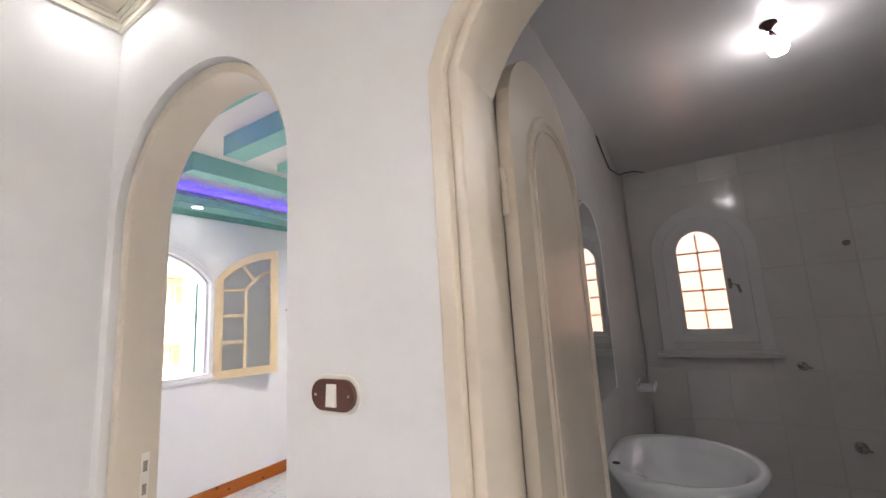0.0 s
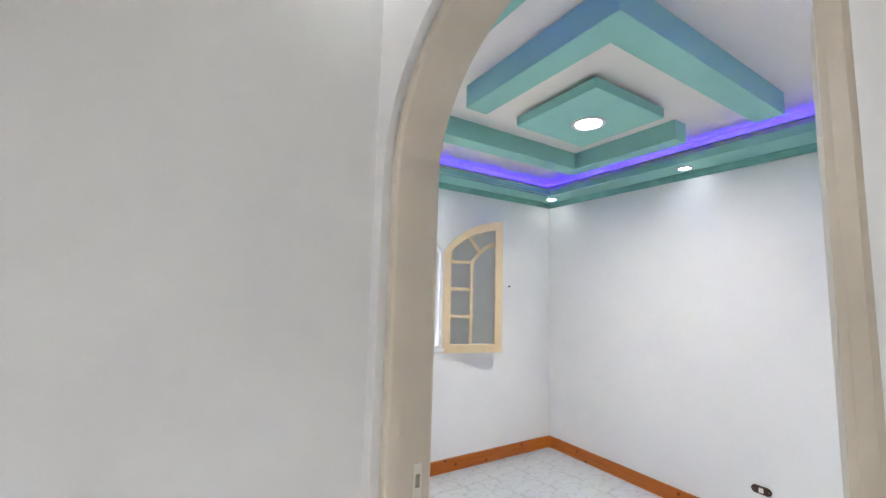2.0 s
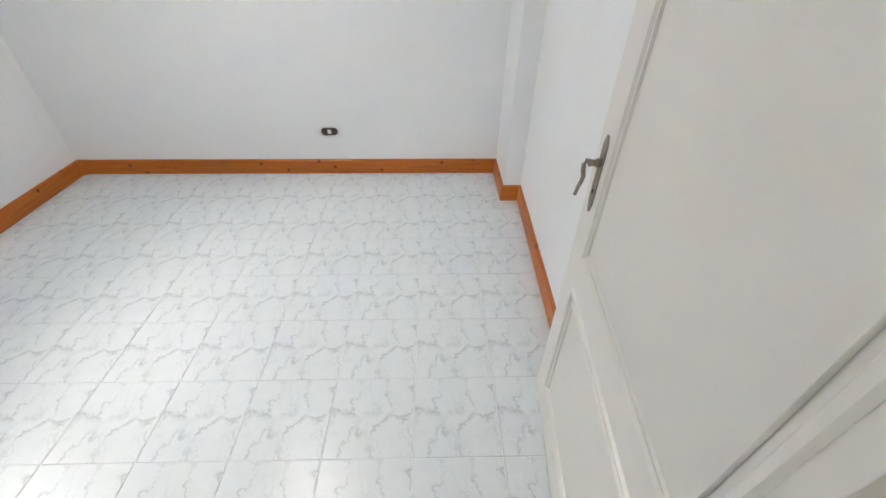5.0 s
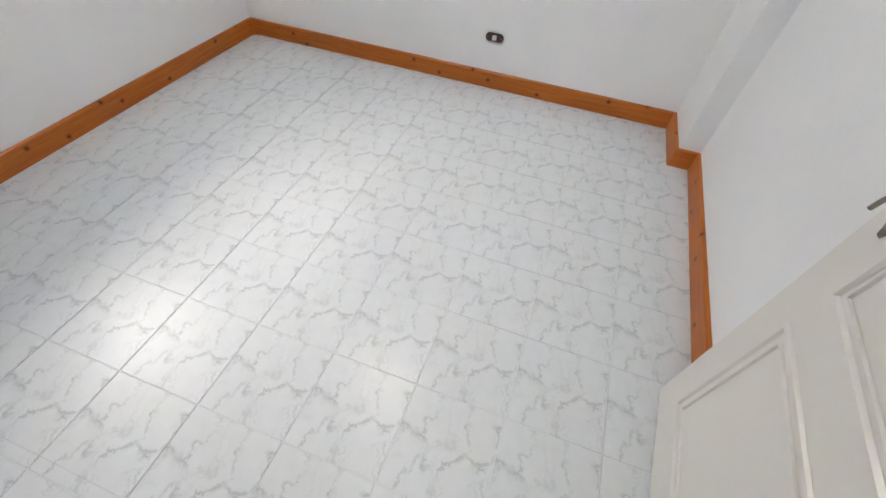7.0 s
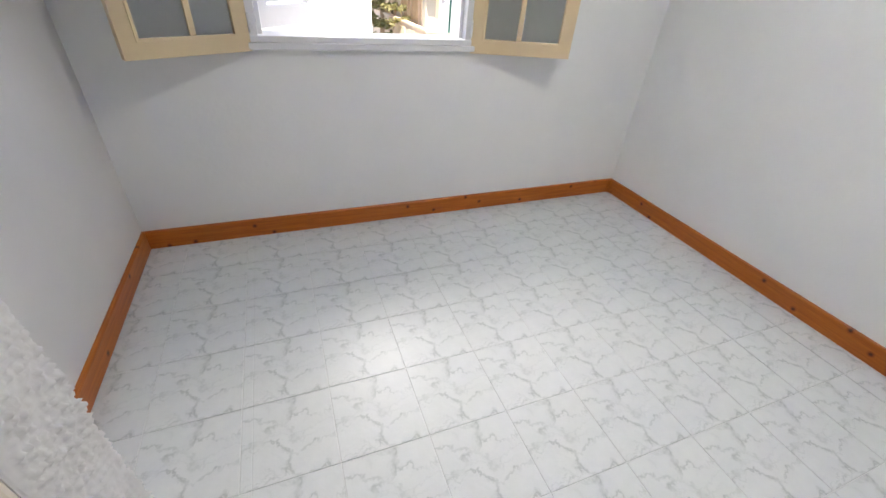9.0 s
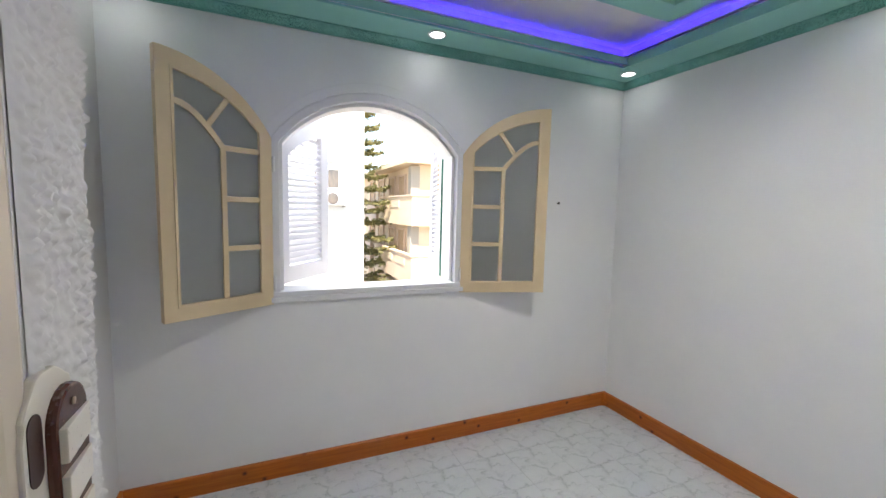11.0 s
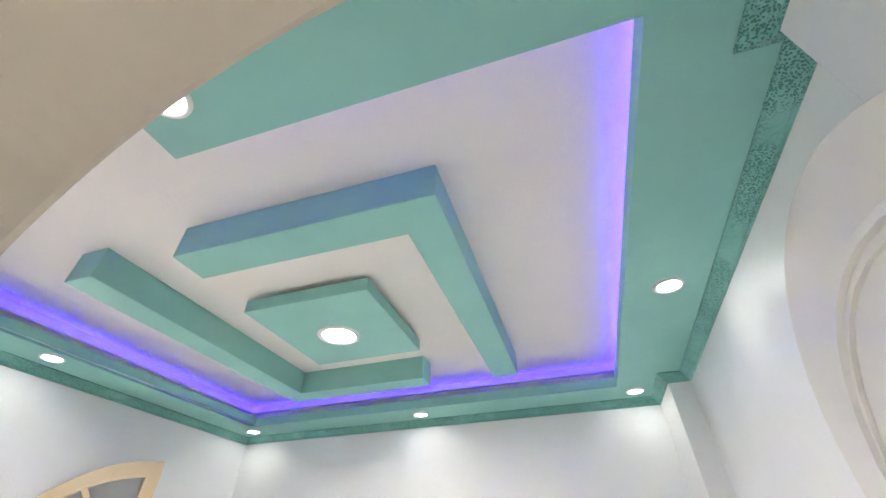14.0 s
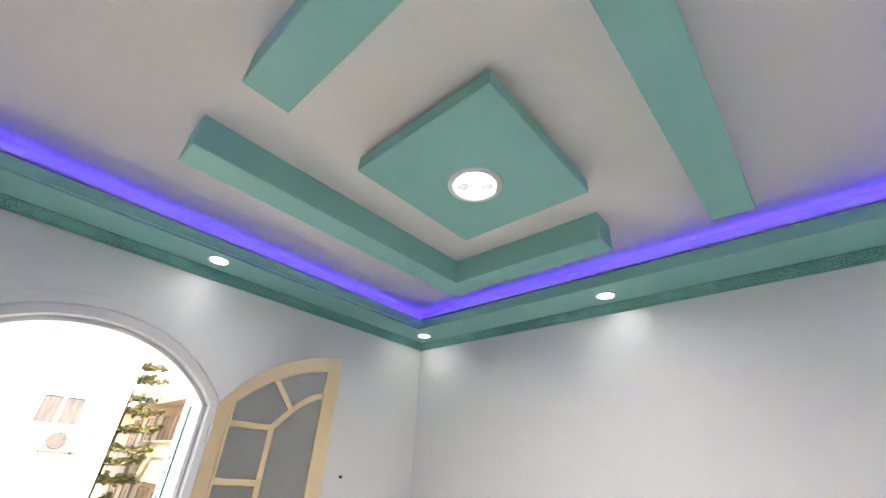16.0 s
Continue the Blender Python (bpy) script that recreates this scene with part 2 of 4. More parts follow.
M_CHROME = surface("chrome", (0.7, 0.7, 0.7), (0.8, 0.8, 0.8), rough=0.12, scale=30, fine=200, metal=1.0, bump=0.02)
M_BLACK = surface("black iron", (0.01, 0.01, 0.01), (0.02, 0.02, 0.02), rough=0.6)
M_LED = glow("violet led", (0.05, 0.02, 1.0), 2.2)
M_SPOT = glow("spot diffuser", (0.90, 0.97, 1.0), 3.2)
M_SPOTGREY = glow("dim diffuser", (0.93, 0.97, 1.0), 0.05)
M_BULB = glow("bulb", (0.97, 0.97, 1.0), 5.0)
M_BATHTILE = surface("bath wall tile", (0.58, 0.57, 0.56), (0.64, 0.63, 0.62), rough=0.14, scale=3, fine=30, bump=0.06, depth=0.002)
M_BATHCEIL_WINSHADE = surface("bath ceiling paint", (0.60, 0.60, 0.61), (0.66, 0.66, 0.67), rough=0.35, scale=2, fine=40, bump=0.1)
M_CERAMIC = surface("white ceramic", (0.72, 0.75, 0.79), (0.76, 0.79, 0.82), rough=0.12, scale=5, fine=50, bump=0.01)
M_HALLCORN = surface("cream cornice paint", (0.74, 0.69, 0.58), (0.80, 0.75, 0.64), rough=0.4, scale=4, fine=60)
M_CONCRETE = surface("slab concrete", (0.30, 0.29, 0.28), (0.38, 0.37, 0.36), rough=0.9, scale=3, fine=50)
M_EXTWHITE = surface("white facade render", (0.62, 0.61, 0.585), (0.69, 0.68, 0.65), rough=0.9, scale=0.6, fine=12, bump=0.2, depth=0.01)
M_EXTCREAM = surface("yellow facade render", (0.68, 0.53, 0.36), (0.76, 0.62, 0.45), rough=0.9, scale=0.5, fine=10, bump=0.25, depth=0.01)
M_EXTPINK = surface("peach balcony render", (0.62, 0.47, 0.35), (0.70, 0.55, 0.43), rough=0.9, scale=0.5, fine=10, bump=0.25, depth=0.01)
M_EXTDOOR = surface("weathered balcony wood", (0.46, 0.31, 0.18), (0.56, 0.40, 0.25), rough=0.7, scale=3, fine=20)
M_GROUND = surface("dusty street", (0.34, 0.30, 0.25), (0.42, 0.38, 0.31), rough=0.95, scale=0.2, fine=4, bump=0.4, depth=0.02)
M_BARK = surface("bark", (0.10, 0.07, 0.045), (0.16, 0.115, 0.08), rough=0.9, scale=4, fine=30, bump=0.6, depth=0.02)
M_NEEDLE = surface("needles", (0.22, 0.21, 0.09), (0.31, 0.29, 0.14), rough=0.8, scale=2, fine=12)
tn = M_NEEDLE.node_tree
tl = tn.nodes.new("ShaderNodeBsdfTranslucent")
tl.inputs[0].default_value = (0.28, 0.26, 0.11, 1)
mx = tn.nodes.new("ShaderNodeMixShader")
mx.inputs[0].default_value = 0.45
tn.links.new(tn.nodes["Principled BSDF"].outputs[0], mx.inputs[1])
tn.links.new(tl.outputs[0], mx.inputs[2])
tn.links.new(mx.outputs[0], tn.nodes["Material Output"].inputs["Surface"])
M_CURTAIN = surface("curtained window glass", (0.10, 0.09, 0.09), (0.17, 0.14, 0.12), rough=0.08, scale=3, fine=8, bump=0.02, stretch=(1, 4, 1))


# ---- mesh helpers ----
def cube(bm, x0, y0, z0, x1, y1, z1):
    vs = [bm.verts.new(p) for p in ((x0, y0, z0), (x1, y0, z0), (x1, y1, z0), (x0, y1, z0), (x0, y0, z1), (x1, y0, z1), (x1, y1, z1), (x0, y1, z1))]
    for f in ((3, 2, 1, 0), (4, 5, 6, 7), (0, 1, 5, 4), (1, 2, 6, 5), (2, 3, 7, 6), (3, 0, 4, 7)):
        bm.faces.new([vs[i] for i in f])
    return vs


def prism(bm, pts, axis, a, b):
    """Extrudes a flat outline along an axis from a to b. The outline is in (y, z) for x, (x, z) for y, (x, y) for z."""
    def place(p, w):
        return {"x": (w, p[0], p[1]), "y": (p[0], w, p[1]), "z": (p[0], p[1], w)}[axis]
    lo = [bm.verts.new(place(p, a)) for p in pts]
    hi = [bm.verts.new(place(p, b)) for p in pts]
    n = len(pts)
    faces = [bm.faces.new(lo), bm.faces.new(list(reversed(hi)))]
    for i in range(n):
        faces.append(bm.faces.new((lo[i], hi[i], hi[(i + 1) % n], lo[(i + 1) % n])))
    return faces


def tube(bm, path, radius, sides=10, taper=1.0):
    """A round bar along a list of points."""
    rings = []
    for i, p in enumerate(path):
        p = Vector(p)
        d = (Vector(path[min(i + 1, len(path) - 1)]) - Vector(path[max(i - 1, 0)])).normalized()
        side = d.orthogonal().normalized()
        up = d.cross(side)
        r = radius * (1 + (taper - 1) * i / max(1, len(path) - 1))
        rings.append([bm.verts.new(p + r * (side * math.cos(2 * math.pi * k / sides) + up * math.sin(2 * math.pi * k / sides))) for k in range(sides)])
    for a, b in zip(rings, rings[1:]):
        for k in range(sides):
            bm.faces.new((a[k], a[(k + 1) % sides], b[(k + 1) % sides], b[k]))
    bm.faces.new(list(reversed(rings[0])))
    bm.faces.new(rings[-1])


def lathe(bm, profile, center, sides=28, axis="z"):
    """Turns a profile of (radius, height) round an axis through center."""
    rings = []
    for r, h in profile:
        ring = []
        for k in range(sides):
            a = 2 * math.pi * k / sides
            u, v = r * math.cos(a), r * math.sin(a)
            off = {"z": (u, v, h), "y": (u, h, v), "x": (h, u, v)}[axis]
            ring.append(bm.verts.new(Vector(center) + Vector(off)))
        rings.append(ring)
    for a, b in zip(rings, rings[1:]):
        for k in range(sides):
            bm.faces.new((a[k], a[(k + 1) % sides], b[(k + 1) % sides], b[k]))
    bm.faces.new(list(reversed(rings[0])))
    bm.faces.new(rings[-1])


def finish(name, bm, material, bevel=0.0, smooth=False):
    bmesh.ops.recalc_face_normals(bm, faces=bm.faces)
    if bevel:
        edges = [e for e in bm.edges if len(e.link_faces) == 2 and e.calc_face_angle(0) > 0.6]
        bmesh.ops.bevel(bm, geom=edges, offset=bevel, segments=2, affect="EDGES", profile=0.6, clamp_overlap=True)
    me = bpy.data.meshes.new(name)
    bm.to_mesh(me)
    bm.free()
    me.materials.append(material)
    if smooth:
        for p in me.polygons:
            p.use_smooth = True
    return me


def thing(name, bm, material, label="", category="", group="", kind="", bevel=0.0, smooth=False):
    return tagged(new(name, finish(name, bm, material, bevel, smooth)), label, category, group, kind)


def holder(name, m, label, category, group=""):
    ob = new(name)
    ob.matrix_world = m
    return tagged(ob, label, category, group)


def part(name, bm, material, parent, label="", bevel=0.0, smooth=False):
    ob = new(name, finish(name, bm, material, bevel, smooth))
    ob.parent = parent
    if label:
        ob["label"] = label
    return ob


def structure(name, bm, material, label, category, bevel=0.0):
    return thing(name, bm, material, label, category, "", "structure", bevel)


def arch(cx, hw, spring, rise, n=60, foot=0.0):
    """An arched outline, from the right foot over the top to the left foot."""
    pts = [(cx + hw, foot)]
    for i in range(n + 1):
        a = math.pi * i / n
        pts.append((cx + hw * math.cos(a), spring + rise * math.sin(a)))
    pts.append((cx - hw, foot))
    return pts


def arc(cx, hw, spring, rise, n=60, foot=0.0):
    """An outline with a flat segmental head: the right foot, the arc, the left foot."""
    R = (hw * hw + rise * rise) / (2 * rise)
    half = math.asin(hw / R)
    pts = [(cx + hw, foot)]
    for i in range(n + 1):
        a = half - 2 * half * i / n
        pts.append((cx + R * math.sin(a), spring + rise - R + R * math.cos(a)))
    pts.append((cx - hw, foot))
    return pts


def band(bm, outer, inner, axis, a, b):
    """The strip between two outlines of as many points, extruded."""
    n = len(outer)
    def place(p, w):
        return {"x": (w, p[0], p[1]), "y": (p[0], w, p[1])}[axis]
    rows = [[bm.verts.new(place(p, w)) for p in line] for line, w in ((outer, a), (inner, a), (inner, b), (outer, b))]
    for i in range(n - 1):
        for j in range(4):
            r, s = rows[j], rows[(j + 1) % 4]
            bm.faces.new((r[i], r[i + 1], s[i + 1], s[i]))
    for i in (0, n - 1):
        bm.faces.new([rows[j][i] for j in range(4)])


# ---- plan of the place ----
XW, YN, XE, XP, YP = -3.60, 3.95, -0.51, -0.622, 3.565      # west, north, east walls, corner pier
YH, YB = 1.164, 1.325                                        # hall face and bedroom face of the door wall
XH, XA, YA = -1.668, -1.725, 0.78                            # hall west wall, alcove side, alcove south wall
XS, XN, YS = -0.562, -0.648, 1.675                           # east wall at its south end, nib behind the door
ZC, ZS, ZK = 2.70, 2.50, 2.456                               # ceiling, soffit, foot of the cornice
BXW, BYN, BXE, BZ = -0.25, 3.98, 1.45, 2.47                  # bathroom
TOP = 2.95

# bedroom door opening, bathroom door opening in the door wall
DOOR = arch(-1.1325, 0.478, 1.85, 0.4305)
BATHDOOR = arc(0.17, 0.42, 1.92, 0.30)

bm = bmesh.new()
outline = [(1.6, 0), (1.6, TOP), (XA, TOP), (XA, 0)] + list(reversed(DOOR)) + list(reversed(BATHDOOR))
prism(bm, outline, "y", YH, YB)
wall_south = structure("wall_south", bm, M_HALLWALL, "white painted plaster wall with two arched door openings", "wall")

# west wall with the arched window opening
WY0, WY1, WZ0, WSP, WRISE = 1.485, 2.625, 1.035, 1.87, 0.31
WC, WH = (WY0 + WY1) / 2, (WY1 - WY0) / 2
opening = arc(WC, WH, WSP, WRISE, 30, WZ0)
half = len(opening) // 2
bm = bmesh.new()
prism(bm, [(YA - 0.2, 0), (YA - 0.2, TOP), (WC, TOP), (WC, opening[half][1])] + opening[half + 1:] + [(WC, WZ0), (WC, 0)], "x", XW - 0.2, XW)
prism(bm, [(YN + 0.2, TOP), (YN + 0.2, 0), (WC, 0), (WC, WZ0)] + opening[:half] + [(WC, opening[half][1]), (WC, TOP)], "x", XW - 0.2, XW)
wall_west = structure("wall_west", bm, M_WALL, "bluish white painted plaster wall with an arched window opening", "wall")

bm = bmesh.new()
cube(bm, XW, YN, 0, BXW, YN + 0.2, TOP)
wall_north = structure("wall_north", bm, M_WALL, "bluish white painted plaster wall with a slight sheen", "wall")

bm = bmesh.new()
prism(bm, [(XP, YN), (XP, YP), (XE, YP), (XS, YS), (XN, YS), (XN, YB), (-0.40, YB), (-0.40, YN)], "z", 0, TOP)
wall_east = structure("wall_east", bm, M_WALL, "white painted plaster wall with a corner pier", "wall", 0.004)

bm = bmesh.new()
prism(bm, [(XA, YB), (XA, YA), (XW, YA), (XW, YA - 0.2), (XA, YA - 0.2), (XA, -1.2), (XH, -1.2), (XH, YH), (XA + 0.004, YH)], "z", 0, TOP)
wall_hall_west = structure("wall_hall_west", bm, M_HALLWALL, "white painted plaster partition beside the door", "wall")

# rough, worn plaster along the free corner of the partition
bm = bmesh.new()
cols = [(XA - 0.001, YB - 0.034 + 0.0034 * k) for k in range(10)] + [(XA - 0.001 + 0.0034 * k, YB + 0.001) for k in range(1, 34)]
rows = []
for i in range(720):
    z = 0.002 + i * 0.0034
    row = []
    for k, (x, y) in enumerate(cols):
        cell = noise.voronoi(Vector((x * 115, y * 115, z * 115)))[0]
        broad = noise.noise(Vector((x * 30, y * 30, z * 9 + 9)))
        d = max(0.0, 0.0068 * min(1.0, 1.8 * (cell[1] - cell[0])) * (0.75 + 0.6 * broad)) + 0.0012 * broad
        d *= min(1.0, k / 3, (len(cols) - 1 - k) / 4)
        row.append(bm.verts.new((x - (0.45 * d if k < 12 else 0), y + (d if k > 7 else 0), z)))
    rows.append(row)
for r, s_ in zip(rows, rows[1:]):
    for k in range(len(cols) - 1):
        bm.faces.new((r[k], r[k + 1], s_[k + 1], s_[k]))
tagged(thing("worn_plaster_edge", bm, M_HALLWALL, "rough crumbling plaster along the wall corner", "plaster", smooth=True), kind="structure")

# hall and bathroom closing walls
bm = bmesh.new()
cube(bm, XH, -1.4, 0, 1.6, -1.2, TOP)
structure("wall_hall_south", bm, M_HALLWALL, "plain white wall closing the hall", "wall")
bm = bmesh.new()
cube(bm, 1.6, -1.4, 0, 1.8, YB, TOP)
structure("wall_hall_east", bm, M_HALLWALL, "plain white wall closing the hall", "wall")
bm = bmesh.new()
cube(bm, BXW - 0.148, YB, 0, BXW, BYN, TOP)
structure("wall_bath_west", bm, M_BATHTILE, "grey tiled bathroom wall behind the basin", "wall")
bm = bmesh.new()
cube(bm, BXE, YB, 0, BXE + 0.15, BYN + 0.2, TOP)
structure("wall_bath_east", bm, M_BATHTILE, "grey tiled bathroom wall", "wall")
# bathroom window wall
BWIN = arch(0.20, 0.25, 1.82, 0.24, 20, 1.17)
bm = bmesh.new()
h2 = len(BWIN) // 2
prism(bm, [(BXW, 0), (BXW, TOP), (0.20, TOP), (0.20, BWIN[h2][1])] + BWIN[h2 + 1:] + [(0.20, 1.17), (0.20, 0)], "y", BYN, BYN + 0.2)
prism(bm, [(BXE, TOP), (BXE, 0), (0.20, 0), (0.20, 1.17)] + BWIN[:h2] + [(0.20, BWIN[h2][1]), (0.20, TOP)], "y", BYN, BYN + 0.2)
wall_bath_north = structure("wall_bath_north", bm, M_BATHTILE, "grey glazed tile wall with a small arched window", "wall")

# floors
bm = bmesh.new()
cube(bm, XW - 0.2, -1.4, -0.15, 1.8, BYN + 0.2, -0.0024)
floor = structure("floor", bm, M_GROUT, "floor of white marble-look ceramic tiles with grey veins", "floor")
bm = bmesh.new()
cube(bm, XH, -1.2, -0.0020, 1.6, YH + 0.06, -0.001)
structure("floor_hall", bm, M_CERAMIC, "plain pale tile floor of the hall", "floor")
bm = bmesh.new()
cube(bm, BXW, YH + 0.06, -0.0020, BXE, BYN, -0.001)
structure("floor_bath", bm, M_CERAMIC, "plain pale tile floor of the bathroom", "floor")

# ceilings
bm = bmesh.new()
prism(bm, [(XW - 0.2, YA - 0.2), (XA, YA - 0.2), (XA, YB - 0.02), (-0.4, YB - 0.02), (-0.4, YN + 0.2), (XW - 0.2, YN + 0.2)], "z", ZC, TOP + 0.1)
structure("ceiling", bm, M_CEIL, "white roughly plastered bedroom ceiling", "ceiling")
bm = bmesh.new()
cube(bm, XH, -1.4, 2.70, 1.8, YH + 0.02, TOP + 0.1)
structure("ceiling_hall", bm, M_HALLCORN, "cream painted hall ceiling", "ceiling")
bm = bmesh.new()
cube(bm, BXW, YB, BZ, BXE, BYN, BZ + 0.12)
structure("ceiling_bath", bm, M_BATHCEIL_WINSHADE, "grey glossy bathroom ceiling", "ceiling")
# unseen slab, added so that no sun gets in from above
bm = bmesh.new()
cube(bm, XW - 0.25, -1.5, TOP + 0.1, 1.85, BYN + 0.25, TOP + 0.3)
structure("roof_slab", bm, M_CONCRETE, "plain unseen slab added over the flat to keep the sun out", "roof")

# dropped border of the ceiling: outer edge on the walls, inner edge round the tray
OUTER = [(XW, YA), (XA, YA), (XA, YB), (XN, YB), (XN, YS), (XS, YS), (XE, YP), (XP, YP), (XP, YN), (XW, YN)]
LIP = [(-3.345, 1.16), (-1.94, 1.16), (-1.94, 1.595), (-0.867, 1.595), (-0.867, 3.664), (-3.312, 3.664)]


def grown(pts, d):
    """The outline moved outwards by d (corners square, counter-clockwise)."""
    out = []
    n = len(pts)
    for i in range(n):
        a, b, c = Vector(pts[i - 1]), Vector(pts[i]), Vector(pts[(i + 1) % n])
        e, f = (b - a).normalized(), (c - b).normalized()
        out.append(tuple(b + d * Vector((e.y, -e.x)) + d * Vector((f.y, -f.x))))
    return out


def wall_ring(bm, inner, outer, z0, z1):
    """A closed ring of upright and flat faces between two outlines of as many corners."""
    rows = [[bm.verts.new((*p, z)) for p in line] for line, z in ((inner, z0), (outer, z0), (outer, z1), (inner, z1))]
    n = len(inner)
    for i in range(n):
        for j in range(4):
            r, s = rows[j], rows[(j + 1) % 4]
            bm.faces.new((r[i], r[(i + 1) % n], s[(i + 1) % n], s[i]))


bm = bmesh.new()
L = LIP
F = L
for x0, y0, x1, y1 in ((XW, F[5][1], XE, YN), (XW, YA, F[0][0] - 0.001, F[5][1]), (F[3][0], F[3][1], XE, F[4][1]), (XA, YB - 0.02, XE, F[2][1]), (F[0][0], YA, F[1][0], F[0][1]), (F[1][0], YA, XA, F[2][1])):
    cube(bm, x0, y0, ZS, x1, y1, ZS + 0.012)
soffit = structure("ceiling_border", bm, M_TEAL, "dropped teal plaster border round the ceiling tray", "ceiling")
bm = bmesh.new()
wall_ring(bm, L, grown(L, 0.006), ZS + 0.0122, ZS + 0.056)
structure("ceiling_border_lip", bm, M_TEAL, "thin teal lip hiding the light strip", "ceiling")
# the cove is deep on the window side and the north side, shallow on the others
WEST, EAST, NORTH = L[0][0] - 0.17, L[3][0] + 0.05, L[4][1] + 0.17
R = [(WEST, L[0][1] - 0.05), (L[1][0] + 0.05, L[0][1] - 0.05), (L[1][0] + 0.05, L[2][1] - 0.05), (EAST, L[2][1] - 0.05), (EAST, NORTH), (WEST, NORTH)]
bm = bmesh.new()
wall_ring(bm, R, grown(R, 0.012), ZS + 0.0125, ZC - 0.0005)
structure("ceiling_riser", bm, M_CEIL, "white upright face behind the light strip", "ceiling")
# a narrow ledge on the riser carries the strip, which shines up at the ceiling
S = grown(R, -0.017)
bm = bmesh.new()
wall_ring(bm, S, grown(S, 0.0165), ZC - 0.056, ZC - 0.048)
wall_ring(bm, S, grown(S, 0.002), ZC - 0.0478, ZC - 0.044)
structure("cove_ledge", bm, M_CEIL, "narrow white ledge under the light strip in the cove", "ceiling")
bm = bmesh.new()
wall_ring(bm, grown(S, 0.004), grown(S, 0.014), ZC - 0.0478, ZC - 0.0455)
thing("led_strip", bm, M_LED, "violet led strip lying on a ledge high in the ceiling cove", "light strip")

# moulded cornice between wall and border
bm = bmesh.new()
rng = random.Random(7)


def cornice_run(bm, a, b, turn_a, turn_b):
    """A stepped and hollowed moulding along a wall from a to b, room on the left side; its ends are mitred inwards or outwards."""
    a, b = Vector((*a, 0)), Vector((*b, 0))
    d = (b - a).normalized()
    side = Vector((-d.y, d.x, 0))
    prof = [(0.0, ZK), (0.009, ZK), (0.010, ZK + 0.008), (0.012, ZK + 0.011), (0.015, ZK + 0.015), (0.026, ZK + 0.022), (0.036, ZK + 0.030), (0.041, ZK + 0.036), (0.047, ZK + 0.037), (0.047, ZS), (0.0, ZS)]
    steps = max(2, int((b - a).length / 0.012))
    rows = []
    for i in range(steps + 1):
        row = []
        for k, (o, z) in enumerate(prof):
            start, end = a + d * o * turn_a, b - d * o * turn_b
            p = start.lerp(end, i / steps) + side * o
            j = 0.0016 if 3 < k < 8 and 0 < i < steps else 0.0
            row.append(bm.verts.new((p.x + rng.uniform(-j, j), p.y + rng.uniform(-j, j), z + rng.uniform(-j, j))))
        rows.append(row)
    for r, s in zip(rows, rows[1:]):
        for k in range(len(prof) - 1):
            bm.faces.new((r[k], r[k + 1], s[k + 1], s[k]))


RUNS = [((XW, YA), (XA, YA), 1, 1), ((XA, YA), (XA, YB), 1, -1), ((XA, YB), (XN, YB), -1, 1), ((XN, YB), (XN, YS), 1, -1), ((XN, YS), (XS, YS), -1, 1), ((XS, YS), (XE, YP), 1, 1), ((XE, YP), (XP, YP), 1, -1), ((XP, YP), (XP, YN), -1, 1), ((XP, YN), (XW, YN), 1, 1), ((XW, YN), (XW, YA), 1, 1)]
for run in RUNS:
    cornice_run(bm, *run)
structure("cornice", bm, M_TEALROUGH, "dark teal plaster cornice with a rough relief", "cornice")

# beams of the tray
ZB = 2.565
bm = bmesh.new()
prism(bm, [(-2.36, 1.965), (-1.393, 1.965), (-1.393, 3.47), (-1.535, 3.47), (-1.535, 2.11), (-2.36, 2.11)], "z", ZB, ZC)
structure("ceiling_beam_1", bm, M_TEAL, "L-shaped teal plaster beam on the white ceiling", "ceiling beam", 0.004)
bm = bmesh.new()
prism(bm, [(-2.872, 1.963), (-2.735, 1.963), (-2.735, 3.335), (-1.925, 3.335), (-1.925, 3.472), (-2.872, 3.472)], "z", ZB, ZC)
structure("ceiling_beam_2", bm, M_TEAL, "L-shaped teal plaster beam on the white ceiling", "ceiling beam", 0.004)
bm = bmesh.new()
cube(bm, -2.455, 2.433, 2.61, -1.848, 3.07, 2.672)
panel = structure("ceiling_panel", bm, M_TEAL, "square teal plaster panel hanging from the ceiling", "ceiling panel", 0.004)
bm = bmesh.new()
cube(bm, -2.375, 2.513, 2.672, -1.928, 2.99, ZC)
structure("ceiling_panel_spacer", bm, M_CEIL, "white spacer above the square ceiling panel", "ceiling panel")


